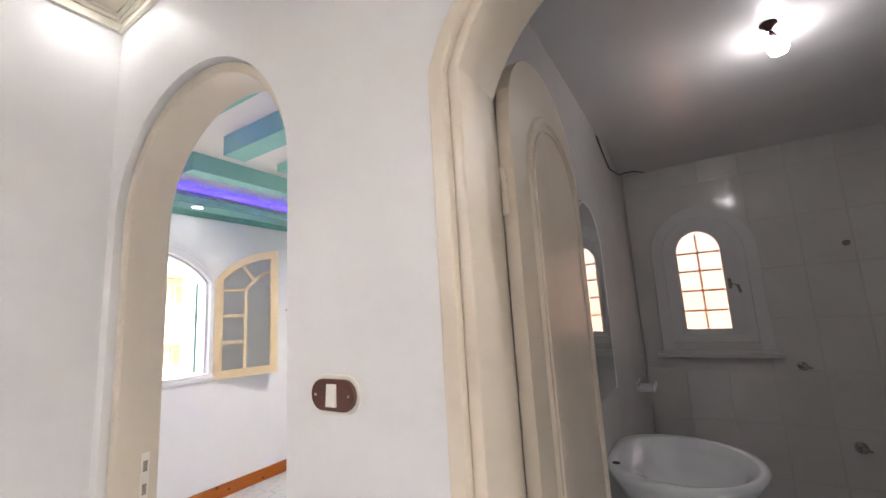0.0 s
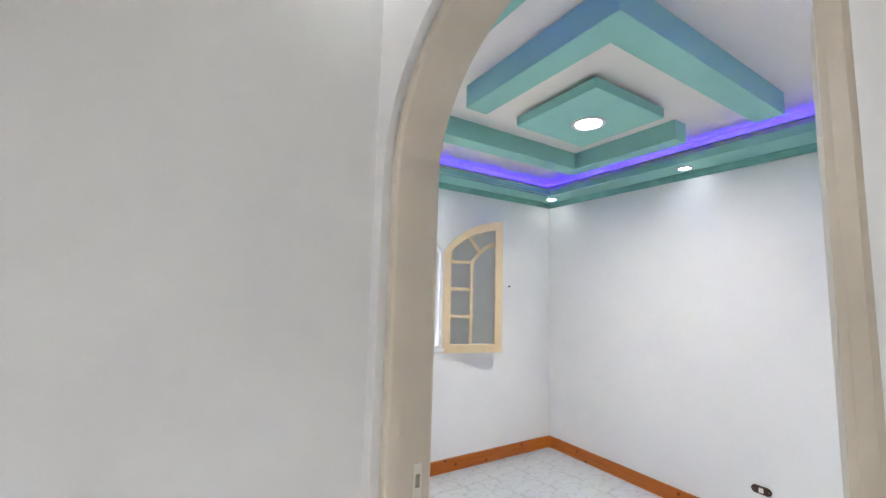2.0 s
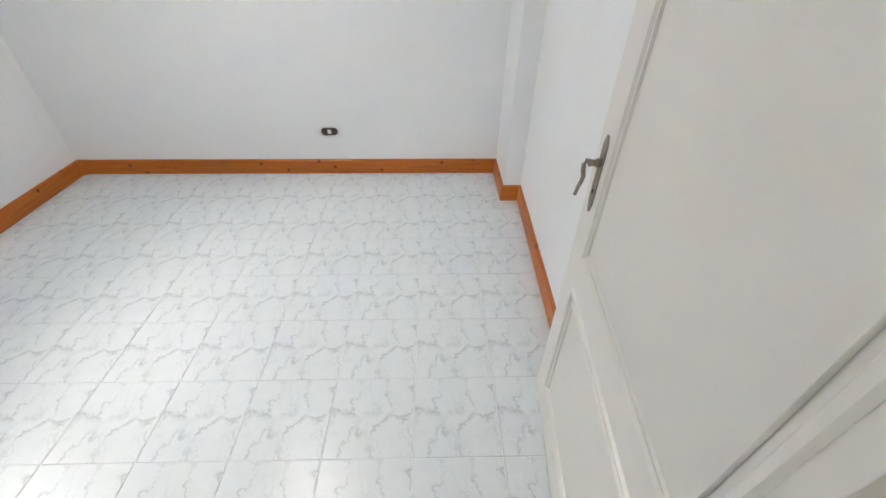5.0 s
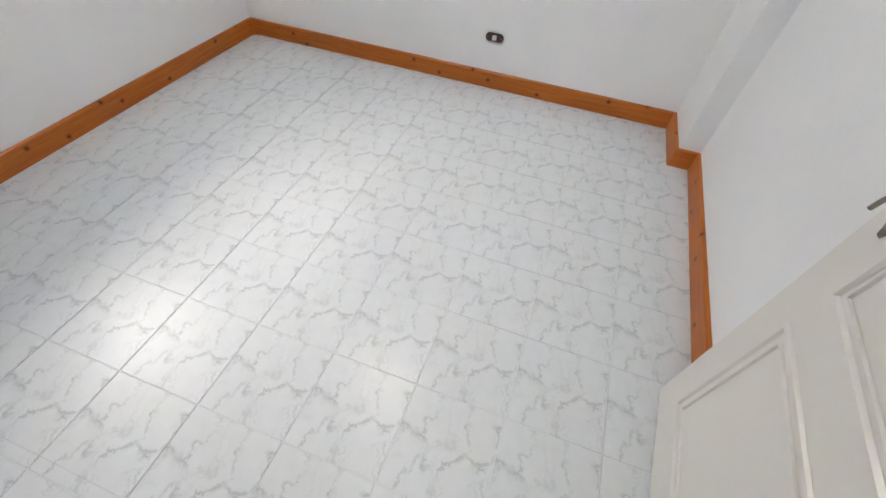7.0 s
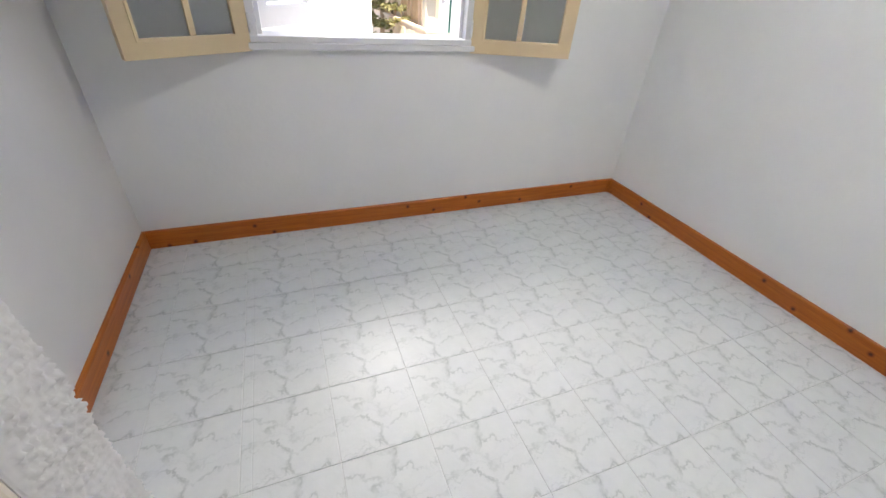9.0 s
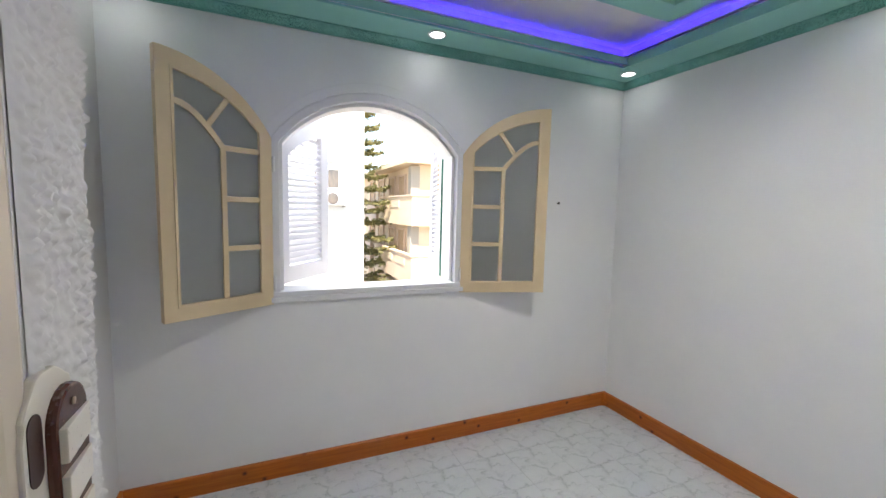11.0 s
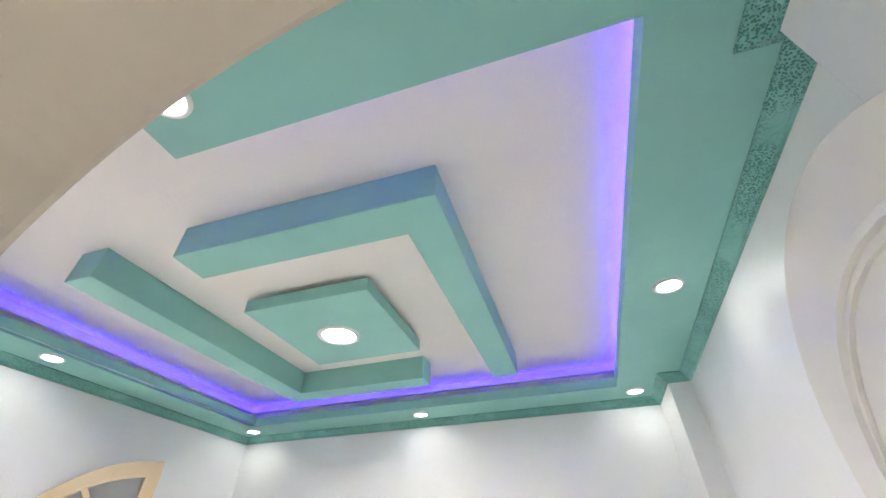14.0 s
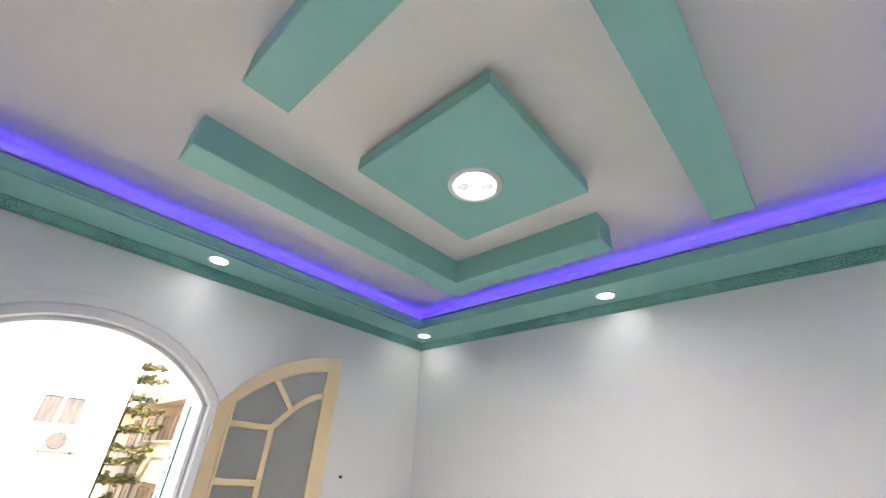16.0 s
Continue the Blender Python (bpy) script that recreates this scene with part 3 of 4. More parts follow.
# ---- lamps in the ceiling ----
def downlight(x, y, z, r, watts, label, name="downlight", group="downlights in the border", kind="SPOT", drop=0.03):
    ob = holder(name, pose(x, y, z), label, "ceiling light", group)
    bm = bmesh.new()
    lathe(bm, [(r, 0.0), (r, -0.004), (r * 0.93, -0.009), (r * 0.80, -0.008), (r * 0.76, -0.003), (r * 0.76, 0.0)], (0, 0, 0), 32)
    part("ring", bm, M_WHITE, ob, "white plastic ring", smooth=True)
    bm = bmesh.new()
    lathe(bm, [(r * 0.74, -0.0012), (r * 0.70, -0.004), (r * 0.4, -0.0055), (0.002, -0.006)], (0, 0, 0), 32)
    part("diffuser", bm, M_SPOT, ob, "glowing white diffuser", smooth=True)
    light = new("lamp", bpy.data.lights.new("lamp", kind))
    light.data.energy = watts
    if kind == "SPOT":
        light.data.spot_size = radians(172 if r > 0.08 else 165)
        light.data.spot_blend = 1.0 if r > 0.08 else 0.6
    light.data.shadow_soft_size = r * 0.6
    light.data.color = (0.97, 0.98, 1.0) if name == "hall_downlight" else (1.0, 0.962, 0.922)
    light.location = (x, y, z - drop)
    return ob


for x, y in ((-3.405, 3.775), (-2.10, 3.785), (-0.765, 3.772), (-3.42, 2.35), (-0.715, 2.597), (-1.825, 1.455), (-3.41, 0.90)):
    downlight(x, y, ZS, 0.052, SPOT_W, "small round lit downlight set in the teal ceiling border")
big = downlight(-2.163, 2.77, 2.61, 0.105, LAMP_W, "large round lit downlight in the square teal panel", "panel_downlight", "")
# added discs with a weak glow imitate two dimmer patches of the diffuser
for sx in (-1, 1):
    bm = bmesh.new()
    lathe(bm, [(0.003, -0.0056), (0.026, -0.006), (0.026, -0.0066), (0.003, -0.007)], (sx * 0.036, sx * 0.028, 0), 18)
    part("bulb_holder", bm, M_SPOTGREY, big, "dimmer round patch on the lit diffuser", smooth=True)

# hall downlight and cornice; three unseen downlights are added to brighten the hall
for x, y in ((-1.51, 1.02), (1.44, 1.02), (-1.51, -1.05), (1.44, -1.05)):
    downlight(x, y, 2.70, 0.062, CORNER_W if x < 0 < y else HALL_FILL_W, "round lit downlight in a cream hall ceiling corner, one seen, three added as fill", "hall_downlight", "downlights in the hall corners")
bm = bmesh.new()
ZHC = 2.638
hall = [(XH, YH), (XH, -1.2), (1.6, -1.2), (1.6, YH)]
wall_ring(bm, hall, grown(hall, -0.016), ZHC, ZHC + 0.010)
wall_ring(bm, hall, grown(hall, -0.009), ZHC + 0.0105, ZHC + 0.036)
wall_ring(bm, hall, grown(hall, -0.020), ZHC + 0.0365, ZHC + 0.05)
wall_ring(bm, hall, grown(hall, -0.034), ZHC + 0.0505, 2.6995)
structure("cornice_hall", bm, M_HALLCORN, "cream stepped cornice round the hall ceiling", "cornice")

# ---- skirting ----

def skirting(a, b, shorten_a=0.0, shorten_b=0.0):
    """A varnished board along the wall, with a rounded upper edge. Its length runs along its own x."""
    a, b = Vector((*a, 0)), Vector((*b, 0))
    d = (b - a).normalized()
    a, b = a + d * shorten_a, b - d * shorten_b
    n = (b - a).length
    bm = bmesh.new()
    prism(bm, [(0.0, 0.0), (0.016, 0.0), (0.017, 0.097), (0.0155, 0.1025), (0.012, 0.106), (0.0, 0.107)], "x", 0, n)
    ob = structure("baseboard", bm, M_WOOD, "orange varnished pine skirting board with knots", "skirting board")
    ob.matrix_world = Matrix.Translation(a) @ Matrix.Rotation(math.atan2(d.y, d.x), 4, "Z")
    return ob


T = 0.016
skirting((XW, YA), (XA, YA))
skirting((XA, YA), (XA, YB - 0.004), T, 0)
skirting((XS, YS), (XE, YP), 0, 0)
skirting((XN, YB), (XN, YS), 0, 0)
skirting((XN, YS), (XS, YS), -T, T)
skirting((XE, YP), (XP, YP), T, -T)
skirting((XP, YP), (XP, YN), 0, 0)
skirting((XP, YN), (XW, YN), T, 0)
skirting((XW, YN), (XW, YA), T, T)
# rounded fillets in the corners of the skirting
for cx, cy, sx, sy in ((XW, YN, 1, -1),):
    bm = bmesh.new()
    pts = [(cx + sx * T, cy + sy * T)]
    for k in range(9):
        a = math.pi / 2 * k / 8
        pts.append((cx + sx * (T + 0.035 * (1 - math.sin(a))), cy + sy * (T + 0.035 * (1 - math.cos(a)))))
    prism(bm, pts, "z", 0, 0.1065)
    structure("baseboard_corner", bm, M_WOOD, "rounded varnished wood fillet in the skirting corner", "skirting board")


# ---- bedroom door ----
FIN = arch(-1.1275, 0.4425, 1.85, 0.395)
door_frame = tagged(new("door_1"), "beige painted arched wooden door frame", "door frame", kind="structure")
bm = bmesh.new()
band(bm, arch(-1.1325, 0.4775, 1.85, 0.43), FIN, "y", YH + 0.024, YB + 0.003)
part("jamb_and_head", bm, M_FRAME, door_frame, bevel=0.009)
bm = bmesh.new()
cube(bm, -0.684, YB + 0.0035, 0.0, -0.6495, 1.386, 1.93)
part("hinge_post", bm, M_FRAME, door_frame, bevel=0.003)
# worn lock strike on the closing jamb
bm = bmesh.new()
cube(bm, -1.5702, 1.272, 0.90, -1.566, 1.296, 1.06)
strike = part("strike_plate", bm, M_IVORY, door_frame, "paint-covered strike plate", bevel=0.001)
for z0 in (0.925, 1.0):
    bm = bmesh.new()
    cube(bm, -1.5662, 1.277, z0, -1.5652, 1.290, z0 + 0.035)
    part("strike_hole", bm, M_METAL, strike)


def panel_outline(x0, x1, z0, z1, rise, n=14):
    """A panel outline with an arched (or flat) head, counter-clockwise."""
    pts = [(x0, z0), (x1, z0)]
    if rise <= 0:
        return pts + [(x1, z1), (x0, z1)]
    c, h = (x0 + x1) / 2, (x1 - x0) / 2
    return pts + [(c + h * math.cos(math.pi * i / n), z1 - rise + rise * math.sin(math.pi * i / n)) for i in range(n + 1)]


def moulding(bm, pts, y, w, h):
    """A raised bead of width w and height h along a closed outline on the plane y; it rises towards smaller y."""
    c = Vector((sum(p[0] for p in pts) / len(pts), sum(p[1] for p in pts) / len(pts)))
    n = len(pts)
    rows = []
    for k, (o, r) in enumerate(((0, 0), (w * 0.25, h), (w * 0.75, h), (w, 0.0))):
        ring = []
        for i in range(n):
            a, b, d = Vector(pts[i - 1]), Vector(pts[i]), Vector(pts[(i + 1) % n])
            e, f = (b - a), (d - b)
            if e.length < 1e-6 or f.length < 1e-6:
                e = f = (d - a)
            e, f = e.normalized(), f.normalized()
            m = Vector((-e.y, e.x)) + Vector((-f.y, f.x))
            m = m.normalized() / max(0.5, m.normalized().dot(Vector((-e.y, e.x))))
            q = b + m * o
            ring.append(bm.verts.new((q.x, y - r, q.y)))
        rows.append(ring)
    for r, s in zip(rows, rows[1:]):
        for i in range(n):
            bm.faces.new((r[i], r[(i + 1) % n], s[(i + 1) % n], s[i]))


def door_leaf(name, width, height, rise, spring_low, thick, m, label, material, edge_label, flip=1):
    """A panelled door leaf: x along its width from the hinge, the near face on y = 0, y grows into its thickness."""
    ob = holder(name, m, label, "door")
    n = 20
    def top(x):
        u = 2 * x / width - 1
        return spring_low + rise * math.sqrt(max(0.0, 1 - u * u))
    bm = bmesh.new()
    pts = [(0, 0.008), (width, 0.008)] + [(width * (0.5 + 0.5 * math.cos(math.pi * i / n)), top(width * (0.5 + 0.5 * math.cos(math.pi * i / n)))) for i in range(n + 1)]
    prism(bm, pts, "y", 0, thick)
    part("leaf", bm, material, ob, edge_label, bevel=0.002)
    bm = bmesh.new()
    up = panel_outline(0.10, width - 0.035, 0.72, spring_low + rise - 0.13, rise * 0.82)
    moulding(bm, up, -0.0005, 0.024, 0.007)
    moulding(bm, panel_outline(0.135, width - 0.070, 0.755, spring_low + rise - 0.165, rise * 0.78), -0.0005, 0.010, 0.006)
    part("upper_panel_moulding", bm, material, ob)
    bm = bmesh.new()
    moulding(bm, panel_outline(0.10, width - 0.035, 0.14, 0.62, 0), -0.0005, 0.018, 0.007)
    moulding(bm, panel_outline(0.135, width - 0.070, 0.175, 0.59, 0), -0.0005, 0.010, 0.006)
    part("lower_panel_moulding", bm, material, ob)
    return ob


def lever_handle(ob, x, z, side=1):
    """A worn lock plate with a lever that hangs down."""
    bm = bmesh.new()
    prism(bm, [(x - 0.016, z - 0.108), (x - 0.011, z - 0.116), (x - 0.005, z - 0.132), (x + 0.005, z - 0.132), (x + 0.011, z - 0.116), (x + 0.016, z - 0.108), (x + 0.016, z + 0.048), (x + 0.011, z + 0.055), (x + 0.005, z + 0.068), (x - 0.005, z + 0.068), (x - 0.011, z + 0.055), (x - 0.016, z + 0.048)], "y", -0.004, -0.0003)
    plate = part("lock_plate", bm, M_METAL, ob, "tarnished metal lock plate", bevel=0.0015)
    bm = bmesh.new()
    lathe(bm, [(0.011, -0.004), (0.011, -0.012), (0.008, -0.016), (0.008, -0.024), (0.010, -0.030), (0.002, -0.033)], (x, 0, z), 14, "y")
    part("spindle", bm, M_METAL, plate, smooth=True)
    bm = bmesh.new()
    tube(bm, [(x, -0.028, z), (x - side * 0.004, -0.035, z + 0.003), (x - side * 0.009, -0.038, z - 0.008), (x - side * 0.007, -0.037, z - 0.024), (x - side * 0.001, -0.035, z - 0.036), (x - side * 0.004, -0.036, z - 0.052), (x - side * 0.010, -0.039, z - 0.070), (x - side * 0.014, -0.041, z - 0.094)], 0.0065, 10, 0.7)
    part("lever", bm, M_METAL, plate, "worn lever hanging down", smooth=True)
    bm = bmesh.new()
    lathe(bm, [(0.006, -0.0042), (0.006, -0.0052), (0.001, -0.0053)], (x, 0, z - 0.075), 12, "y")
    part("keyhole", bm, M_BLACK, plate)


def hinge(ob, x, y, z, name="hinge"):
    bm = bmesh.new()
    lathe(bm, [(0.006, -0.05), (0.0075, -0.045), (0.0075, -0.002), (0.006, 0.0), (0.0075, 0.002), (0.0075, 0.045), (0.006, 0.05)], (x, y, z), 12)
    part(name, bm, M_FRAME, ob, "paint-covered barrel hinge", smooth=True)


# open leaf of the bedroom door, hinged on the east jamb and swung into the room
LEAF_W = 0.79
bedroom_leaf = door_leaf("bedroom_door", LEAF_W, 2.2, 0.37, 1.83, 0.052, pose(-0.672, 2.19, 0, 0, 0, 264.9), "open off-white panelled wooden door with an arched head", M_LEAF, "off-white painted board, scuffed edge")
lever_handle(bedroom_leaf, 0.055, 0.975)
for z in (0.35, 1.05, 1.86):
    hinge(bedroom_leaf, LEAF_W + 0.012, 0.045, z)
bm = bmesh.new()
cube(bm, LEAF_W + 0.0003, 0.02, 1.40, LEAF_W + 0.0006, 0.0225, 1.405)
cube(bm, LEAF_W + 0.0003, 0.012, 1.42, LEAF_W + 0.0006, 0.018, 1.4212)
part("scuff_mark", bm, M_METAL, bedroom_leaf, "dark scratch on the door edge")

# ---- bedroom window ----
window_1 = tagged(new("window_1"), "white painted arched window frame set in the wall", "window", kind="structure")
bm = bmesh.new()
o = arc(WC, WH - 0.0005, WSP, WRISE - 0.0005, 30, WZ0 + 0.0005)
i1 = arc(WC, WH - 0.048, WSP, WRISE - 0.045, 30, WZ0 + 0.0005)
band(bm, o, i1, "x", XW - 0.10, XW + 0.012)
part("window_frame", bm, M_WHITE, window_1, bevel=0.004)
bm = bmesh.new()
band(bm, arc(WC, WH - 0.0485, WSP, WRISE - 0.0455, 30, WZ0 + 0.002), arc(WC, WH - 0.068, WSP, WRISE - 0.065, 30, WZ0 + 0.002), "x", XW - 0.17, XW - 0.035)
part("rebate", bm, M_WHITE, window_1, bevel=0.003)
bm = bmesh.new()
band(bm, arc(WC, WH + 0.055, WSP + 0.01, WRISE + 0.045, 30, WSP - 0.05), arc(WC, WH + 0.002, WSP, WRISE + 0.002, 30, WSP - 0.05), "x", XW - 0.002, XW + 0.010)
part("plaster_arch", bm, M_WALL, window_1, "raised plaster band over the window", bevel=0.004)
bm = bmesh.new()
cube(bm, XW - 0.168, WY0 + 0.003, WZ0 + 0.003, XW + 0.016, WY1 - 0.003, WZ0 + 0.032)
cube(bm, XW - 0.002, WY0 - 0.02, WZ0 - 0.028, XW + 0.022, WY1 + 0.03, WZ0 + 0.0035)
part("window_sill", bm, M_WHITE, window_1, bevel=0.005)


def half_arch_top(u):
    """Height of the window's arch at a distance u from its hinge side, for half the opening's width."""
    R = (WH * WH + WRISE * WRISE) / (2 * WRISE)
    d = WH - u
    return WSP + WRISE - R + math.sqrt(R * R - d * d)


def bar(bm, a, b, w, y0, y1):
    """A flat bar between two points of the leaf's plane."""
    a, b = Vector(a), Vector(b)
    d = (b - a).normalized()
    n = Vector((-d.y, d.x)) * w / 2
    prism(bm, [tuple(a - n), tuple(b - n), tuple(b + n), tuple(a + n)], "y", y0, y1)


def casement(m, label):
    """A glazed half-arched leaf: x from the hinge, z up, the near face on y = 0."""
    ob = holder("casement", m, label, "window leaf", "inner window leaves")
    W, Z0 = WH - 0.004, 1.0
    th, fw = 0.038, 0.075
    lift = 0.012
    n = 16
    top = [(W * i / n, half_arch_top(W * i / n) + lift) for i in range(n + 1)]
    inner_top = []
    for i in range(n + 1):
        u = fw + (W - 2 * fw) * i / n
        inner_top.append((u, half_arch_top(u) + lift - fw * 1.08))
    bm = bmesh.new()
    outer = [(0, Z0), (W, Z0)] + list(reversed(top))
    inner = [(fw, Z0 + fw), (W - fw, Z0 + fw)] + list(reversed(inner_top))
    rows = [[bm.verts.new((p[0], y, p[1])) for p in line] for line, y in ((outer, 0), (inner, 0), (inner, th), (outer, th))]
    k = len(outer)
    for i in range(k):
        for j in range(4):
            r, s = rows[j], rows[(j + 1) % 4]
            bm.faces.new((r[i], r[(i + 1) % k], s[(i + 1) % k], s[i]))
    part("leaf_frame", bm, M_CREAM, ob, bevel=0.003)
    # raised bead round the glass
    bm = bmesh.new()
    fb = fw - 0.014
    bead_out = [(fb, Z0 + fb), (W - fb, Z0 + fb)] + [(fb + (W - 2 * fb) * i / n, half_arch_top(fb + (W - 2 * fb) * i / n) + lift - fb * 1.08) for i in range(n, -1, -1)]
    rows = [[bm.verts.new((p[0], y, p[1])) for p in line] for line, y in ((bead_out, -0.006), (inner, -0.004), (inner, 0.002), (bead_out, 0.002))]
    for i in range(k):
        for j in range(4):
            r, s = rows[j], rows[(j + 1) % 4]
            bm.faces.new((r[i], r[(i + 1) % k], s[(i + 1) % k], s[i]))
    part("glazing_bead", bm, M_CREAM, ob, bevel=0.0015)
    # glazing bars: three small panes beside a tall one, two panes above a curved bar
    xm = fw + (W - 2 * fw) * 0.46
    zt = 1.80
    zr = half_arch_top(W - fw) + lift - fw - 0.135
    bars = [((fw - 0.005, zt), (xm + 0.002, zt)), ((xm, Z0 + fw - 0.005), (xm, zt + 0.006))]
    for q in range(1, 3):
        z = Z0 + fw + (zt - Z0 - fw) * q / 3
        bars.append(((fw - 0.005, z), (xm, z)))
    curve = []
    for i in range(7):
        a = i / 6
        curve.append((xm + (W - fw + 0.004 - xm) * a, zt + (zr - zt) * math.sin(math.pi / 2 * a)))
    bars.append((curve[2], (xm - 0.035, half_arch_top(xm - 0.035) + lift - fw + 0.01)))
    for a, b in bars:
        bm = bmesh.new()
        bar(bm, a, b, 0.027, 0.003, 0.03)
        part("glazing_bar", bm, M_CREAM, ob, bevel=0.002)
    bm = bmesh.new()
    for a, b in zip(curve, curve[1:]):
        d = (Vector(b) - Vector(a)).normalized() * 0.004
        bar(bm, Vector(a) - d, Vector(b) + d, 0.027, 0.0032, 0.0298)
    part("curved_bar", bm, M_CREAM, ob)
    bm = bmesh.new()
    g = [(fw - 0.01, Z0 + fw - 0.01), (W - fw + 0.01, Z0 + fw - 0.01)] + [(u, z + 0.01) for u, z in reversed(inner_top)]
    prism(bm, g, "y", 0.014, 0.019)
    part("pane", bm, M_GLASS, ob, "grey frosted glass")
    for z in (1.12, 1.75):
        bm = bmesh.new()
        lathe(bm, [(0.006, -0.04), (0.008, -0.036), (0.008, 0.036), (0.006, 0.04)], (-0.004, -0.006, z), 10)
        part("hinge", bm, M_WHITE, ob, smooth=True)
    return ob


def mirrored(ob, label, m, squeeze=1.0):
    """The same leaf for the other hand, built by mirroring its meshes."""
    twin = holder(ob.name.split(".")[0], m, label, ob["category"], ob.get("group", ""))
    for o in ob.children:
        me = o.data.copy()
        me.transform(Matrix.Diagonal((-squeeze, 1, 1, 1)))
        me.flip_normals()
        q = new(o.name.split(".")[0], me)
        q.parent = twin
        if "label" in o:
            q["label"] = o["label"]
    return twin


# north leaf swings in against the wall, south leaf stands further out
ang_n = math.degrees(math.atan2(3.17 - 2.612, -3.415 + 3.585))
north_leaf = casement(pose(-3.585, 2.612, 0, 0, 0, 0), "cream wooden window leaf with frosted panes, open against the wall")
south_leaf = mirrored(north_leaf, "cream wooden window leaf with frosted panes, swung open into the room", pose(-3.585, 1.498, 0, 0, 0, 0), 0.91)
north_leaf.matrix_world = pose(-3.585, 2.612, 0, 0, 0, ang_n)
south_leaf.matrix_world = pose(-3.585, 1.498, 0, 0, 0, math.degrees(math.atan2(1.498 - 1.062, -3.585 + 3.335)))


# louvred outer shutters
def shutter(m, label):
    """A louvred half-arched shutter: x from the hinge, the near face on y = 0."""
    ob = holder("shutter", m, label, "window shutter", "outer window shutters")
    W, Z0, fw, th = WH - 0.06, WZ0 + 0.035, 0.085, 0.042
    def top(u):
        return half_arch_top(min(u + 0.05, WH)) - 0.06
    n = 14
    outer = [(0, Z0), (W, Z0)] + [(W * i / n, top(W * i / n)) for i in range(n, -1, -1)]
    lo, hi = 0.10, 0.13
    inner = [(fw, Z0 + lo), (W - fw, Z0 + lo)] + [(fw + (W - 2 * fw) * i / n, top(fw + (W - 2 * fw) * i / n) - hi) for i in range(n, -1, -1)]
    bm = bmesh.new()
    rows = [[bm.verts.new((p[0], y, p[1])) for p in line] for line, y in ((outer, 0), (inner, 0), (inner, th), (outer, th))]
    k = len(outer)
    for i in range(k):
        for j in range(4):
            r, s = rows[j], rows[(j + 1) % 4]
            bm.faces.new((r[i], r[(i + 1) % k], s[(i + 1) % k], s[i]))
    part("shutter_frame", bm, M_SHUTTER, ob, bevel=0.003)
    bm = bmesh.new()
    cube(bm, -0.0035, -0.002, Z0 + 0.002, -0.0005, th + 0.002, top(0) - 0.004)
    part("edge_strip", bm, M_GREEN, ob, "green painted shutter edge")
    z = Z0 + lo + 0.012
    while z < top(W - fw) - hi - 0.02:
        # the slat is cut where the arched head comes down
        x0 = fw
        while x0 < W - fw and top(x0) - hi < z + 0.02:
            x0 += 0.01
        bm = bmesh.new()
        prism(bm, [(0.002, z + 0.028), (0.006, z + 0.032), (0.040, z + 0.004), (0.036, z)], "x", x0 - 0.006, W - fw + 0.006)
        part("slat", bm, M_SHUTTER, ob)
        z += 0.036
    return ob


sh_n = shutter(pose(0, 0, 0), "white louvred wooden shutter, folded open outside the window")
sh_s = mirrored(sh_n, "white louvred wooden shutter, half open outside the window", pose(0, 0, 0))
sh_n.matrix_world = pose(XW - 0.205, WY1 - 0.02, 0, 0, 0, math.degrees(math.atan2(0.13, -0.54)))
sh_s.matrix_world = pose(XW - 0.205, WY0 + 0.02, 0, 0, 0, math.degrees(math.atan2(-0.35, 0.42)))

# nail in the wall beside the window
bm = bmesh.new()
lathe(bm, [(0.003, -0.002), (0.003, 0.016), (0.009, 0.017), (0.009, 0.021), (0.002, 0.023)], (XW, 3.378, 1.60), 10, "x")
thing("wall_nail", bm, M_BLACK, "small black nail head in the wall beside the window", "nail")


# ---- sockets and switches ----
def capsule(w, h, n=10):
    r = h / 2
    pts = []
    for cx, a0 in ((w / 2 - r, -90), (-w / 2 + r, 90)):
        for i in range(n + 1):
            a = radians(a0 + 180 * i / n)
            pts.append((cx + r * math.cos(a), r * math.sin(a)))
    return pts


def wall_switch(name, m, w, h, label, category, rockers, plate_material, back=True):
    """A rounded cover plate on the wall, lying in the local x and z, its face towards -y."""
    ob = holder(name, m, label, category)
    if back:
        bm = bmesh.new()
        prism(bm, capsule(w + 0.014, h + 0.014), "y", -0.004, 0.0015)
        part("backplate", bm, M_IVORY, ob, "pale backplate behind the cover", bevel=0.0015)
    bm = bmesh.new()
    prism(bm, capsule(w, h), "y", -0.013, -0.0042)
    part("cover_plate", bm, plate_material, ob, "brown plastic cover", bevel=0.003)
    for x0, z0, x1, z1 in rockers:
        bm = bmesh.new()
        vs = cube(bm, x0, -0.018, z0, x1, -0.0125, z1)
        for v in vs[4:6]:
            v.co.y += 0.003
        part("rocker", bm, M_IVORY, ob, "white rocker", bevel=0.001)
    for sx in (-1, 1):
        bm = bmesh.new()
        lathe(bm, [(0.003, -0.0132), (0.003, -0.0142), (0.001, -0.0146)], (sx * (w / 2 - 0.014), 0, 0), 10, "y")
        part("screw", bm, M_METAL, ob, smooth=True)
    return ob


wall_switch("light_switch", pose(-0.503, YH, 1.336, 0, 0, 0), 0.118, 0.06, "brown oval light switch with one white rocker", "light switch", [(-0.013, -0.021, 0.013, 0.021)], M_BROWN)
wall_switch("wall_socket", pose(-1.782, YN, 0.315), 0.112, 0.05, "small dark brown oval socket on the white wall", "socket", [(-0.013, -0.014, 0.013, 0.014)], M_DARKBROWN, False)
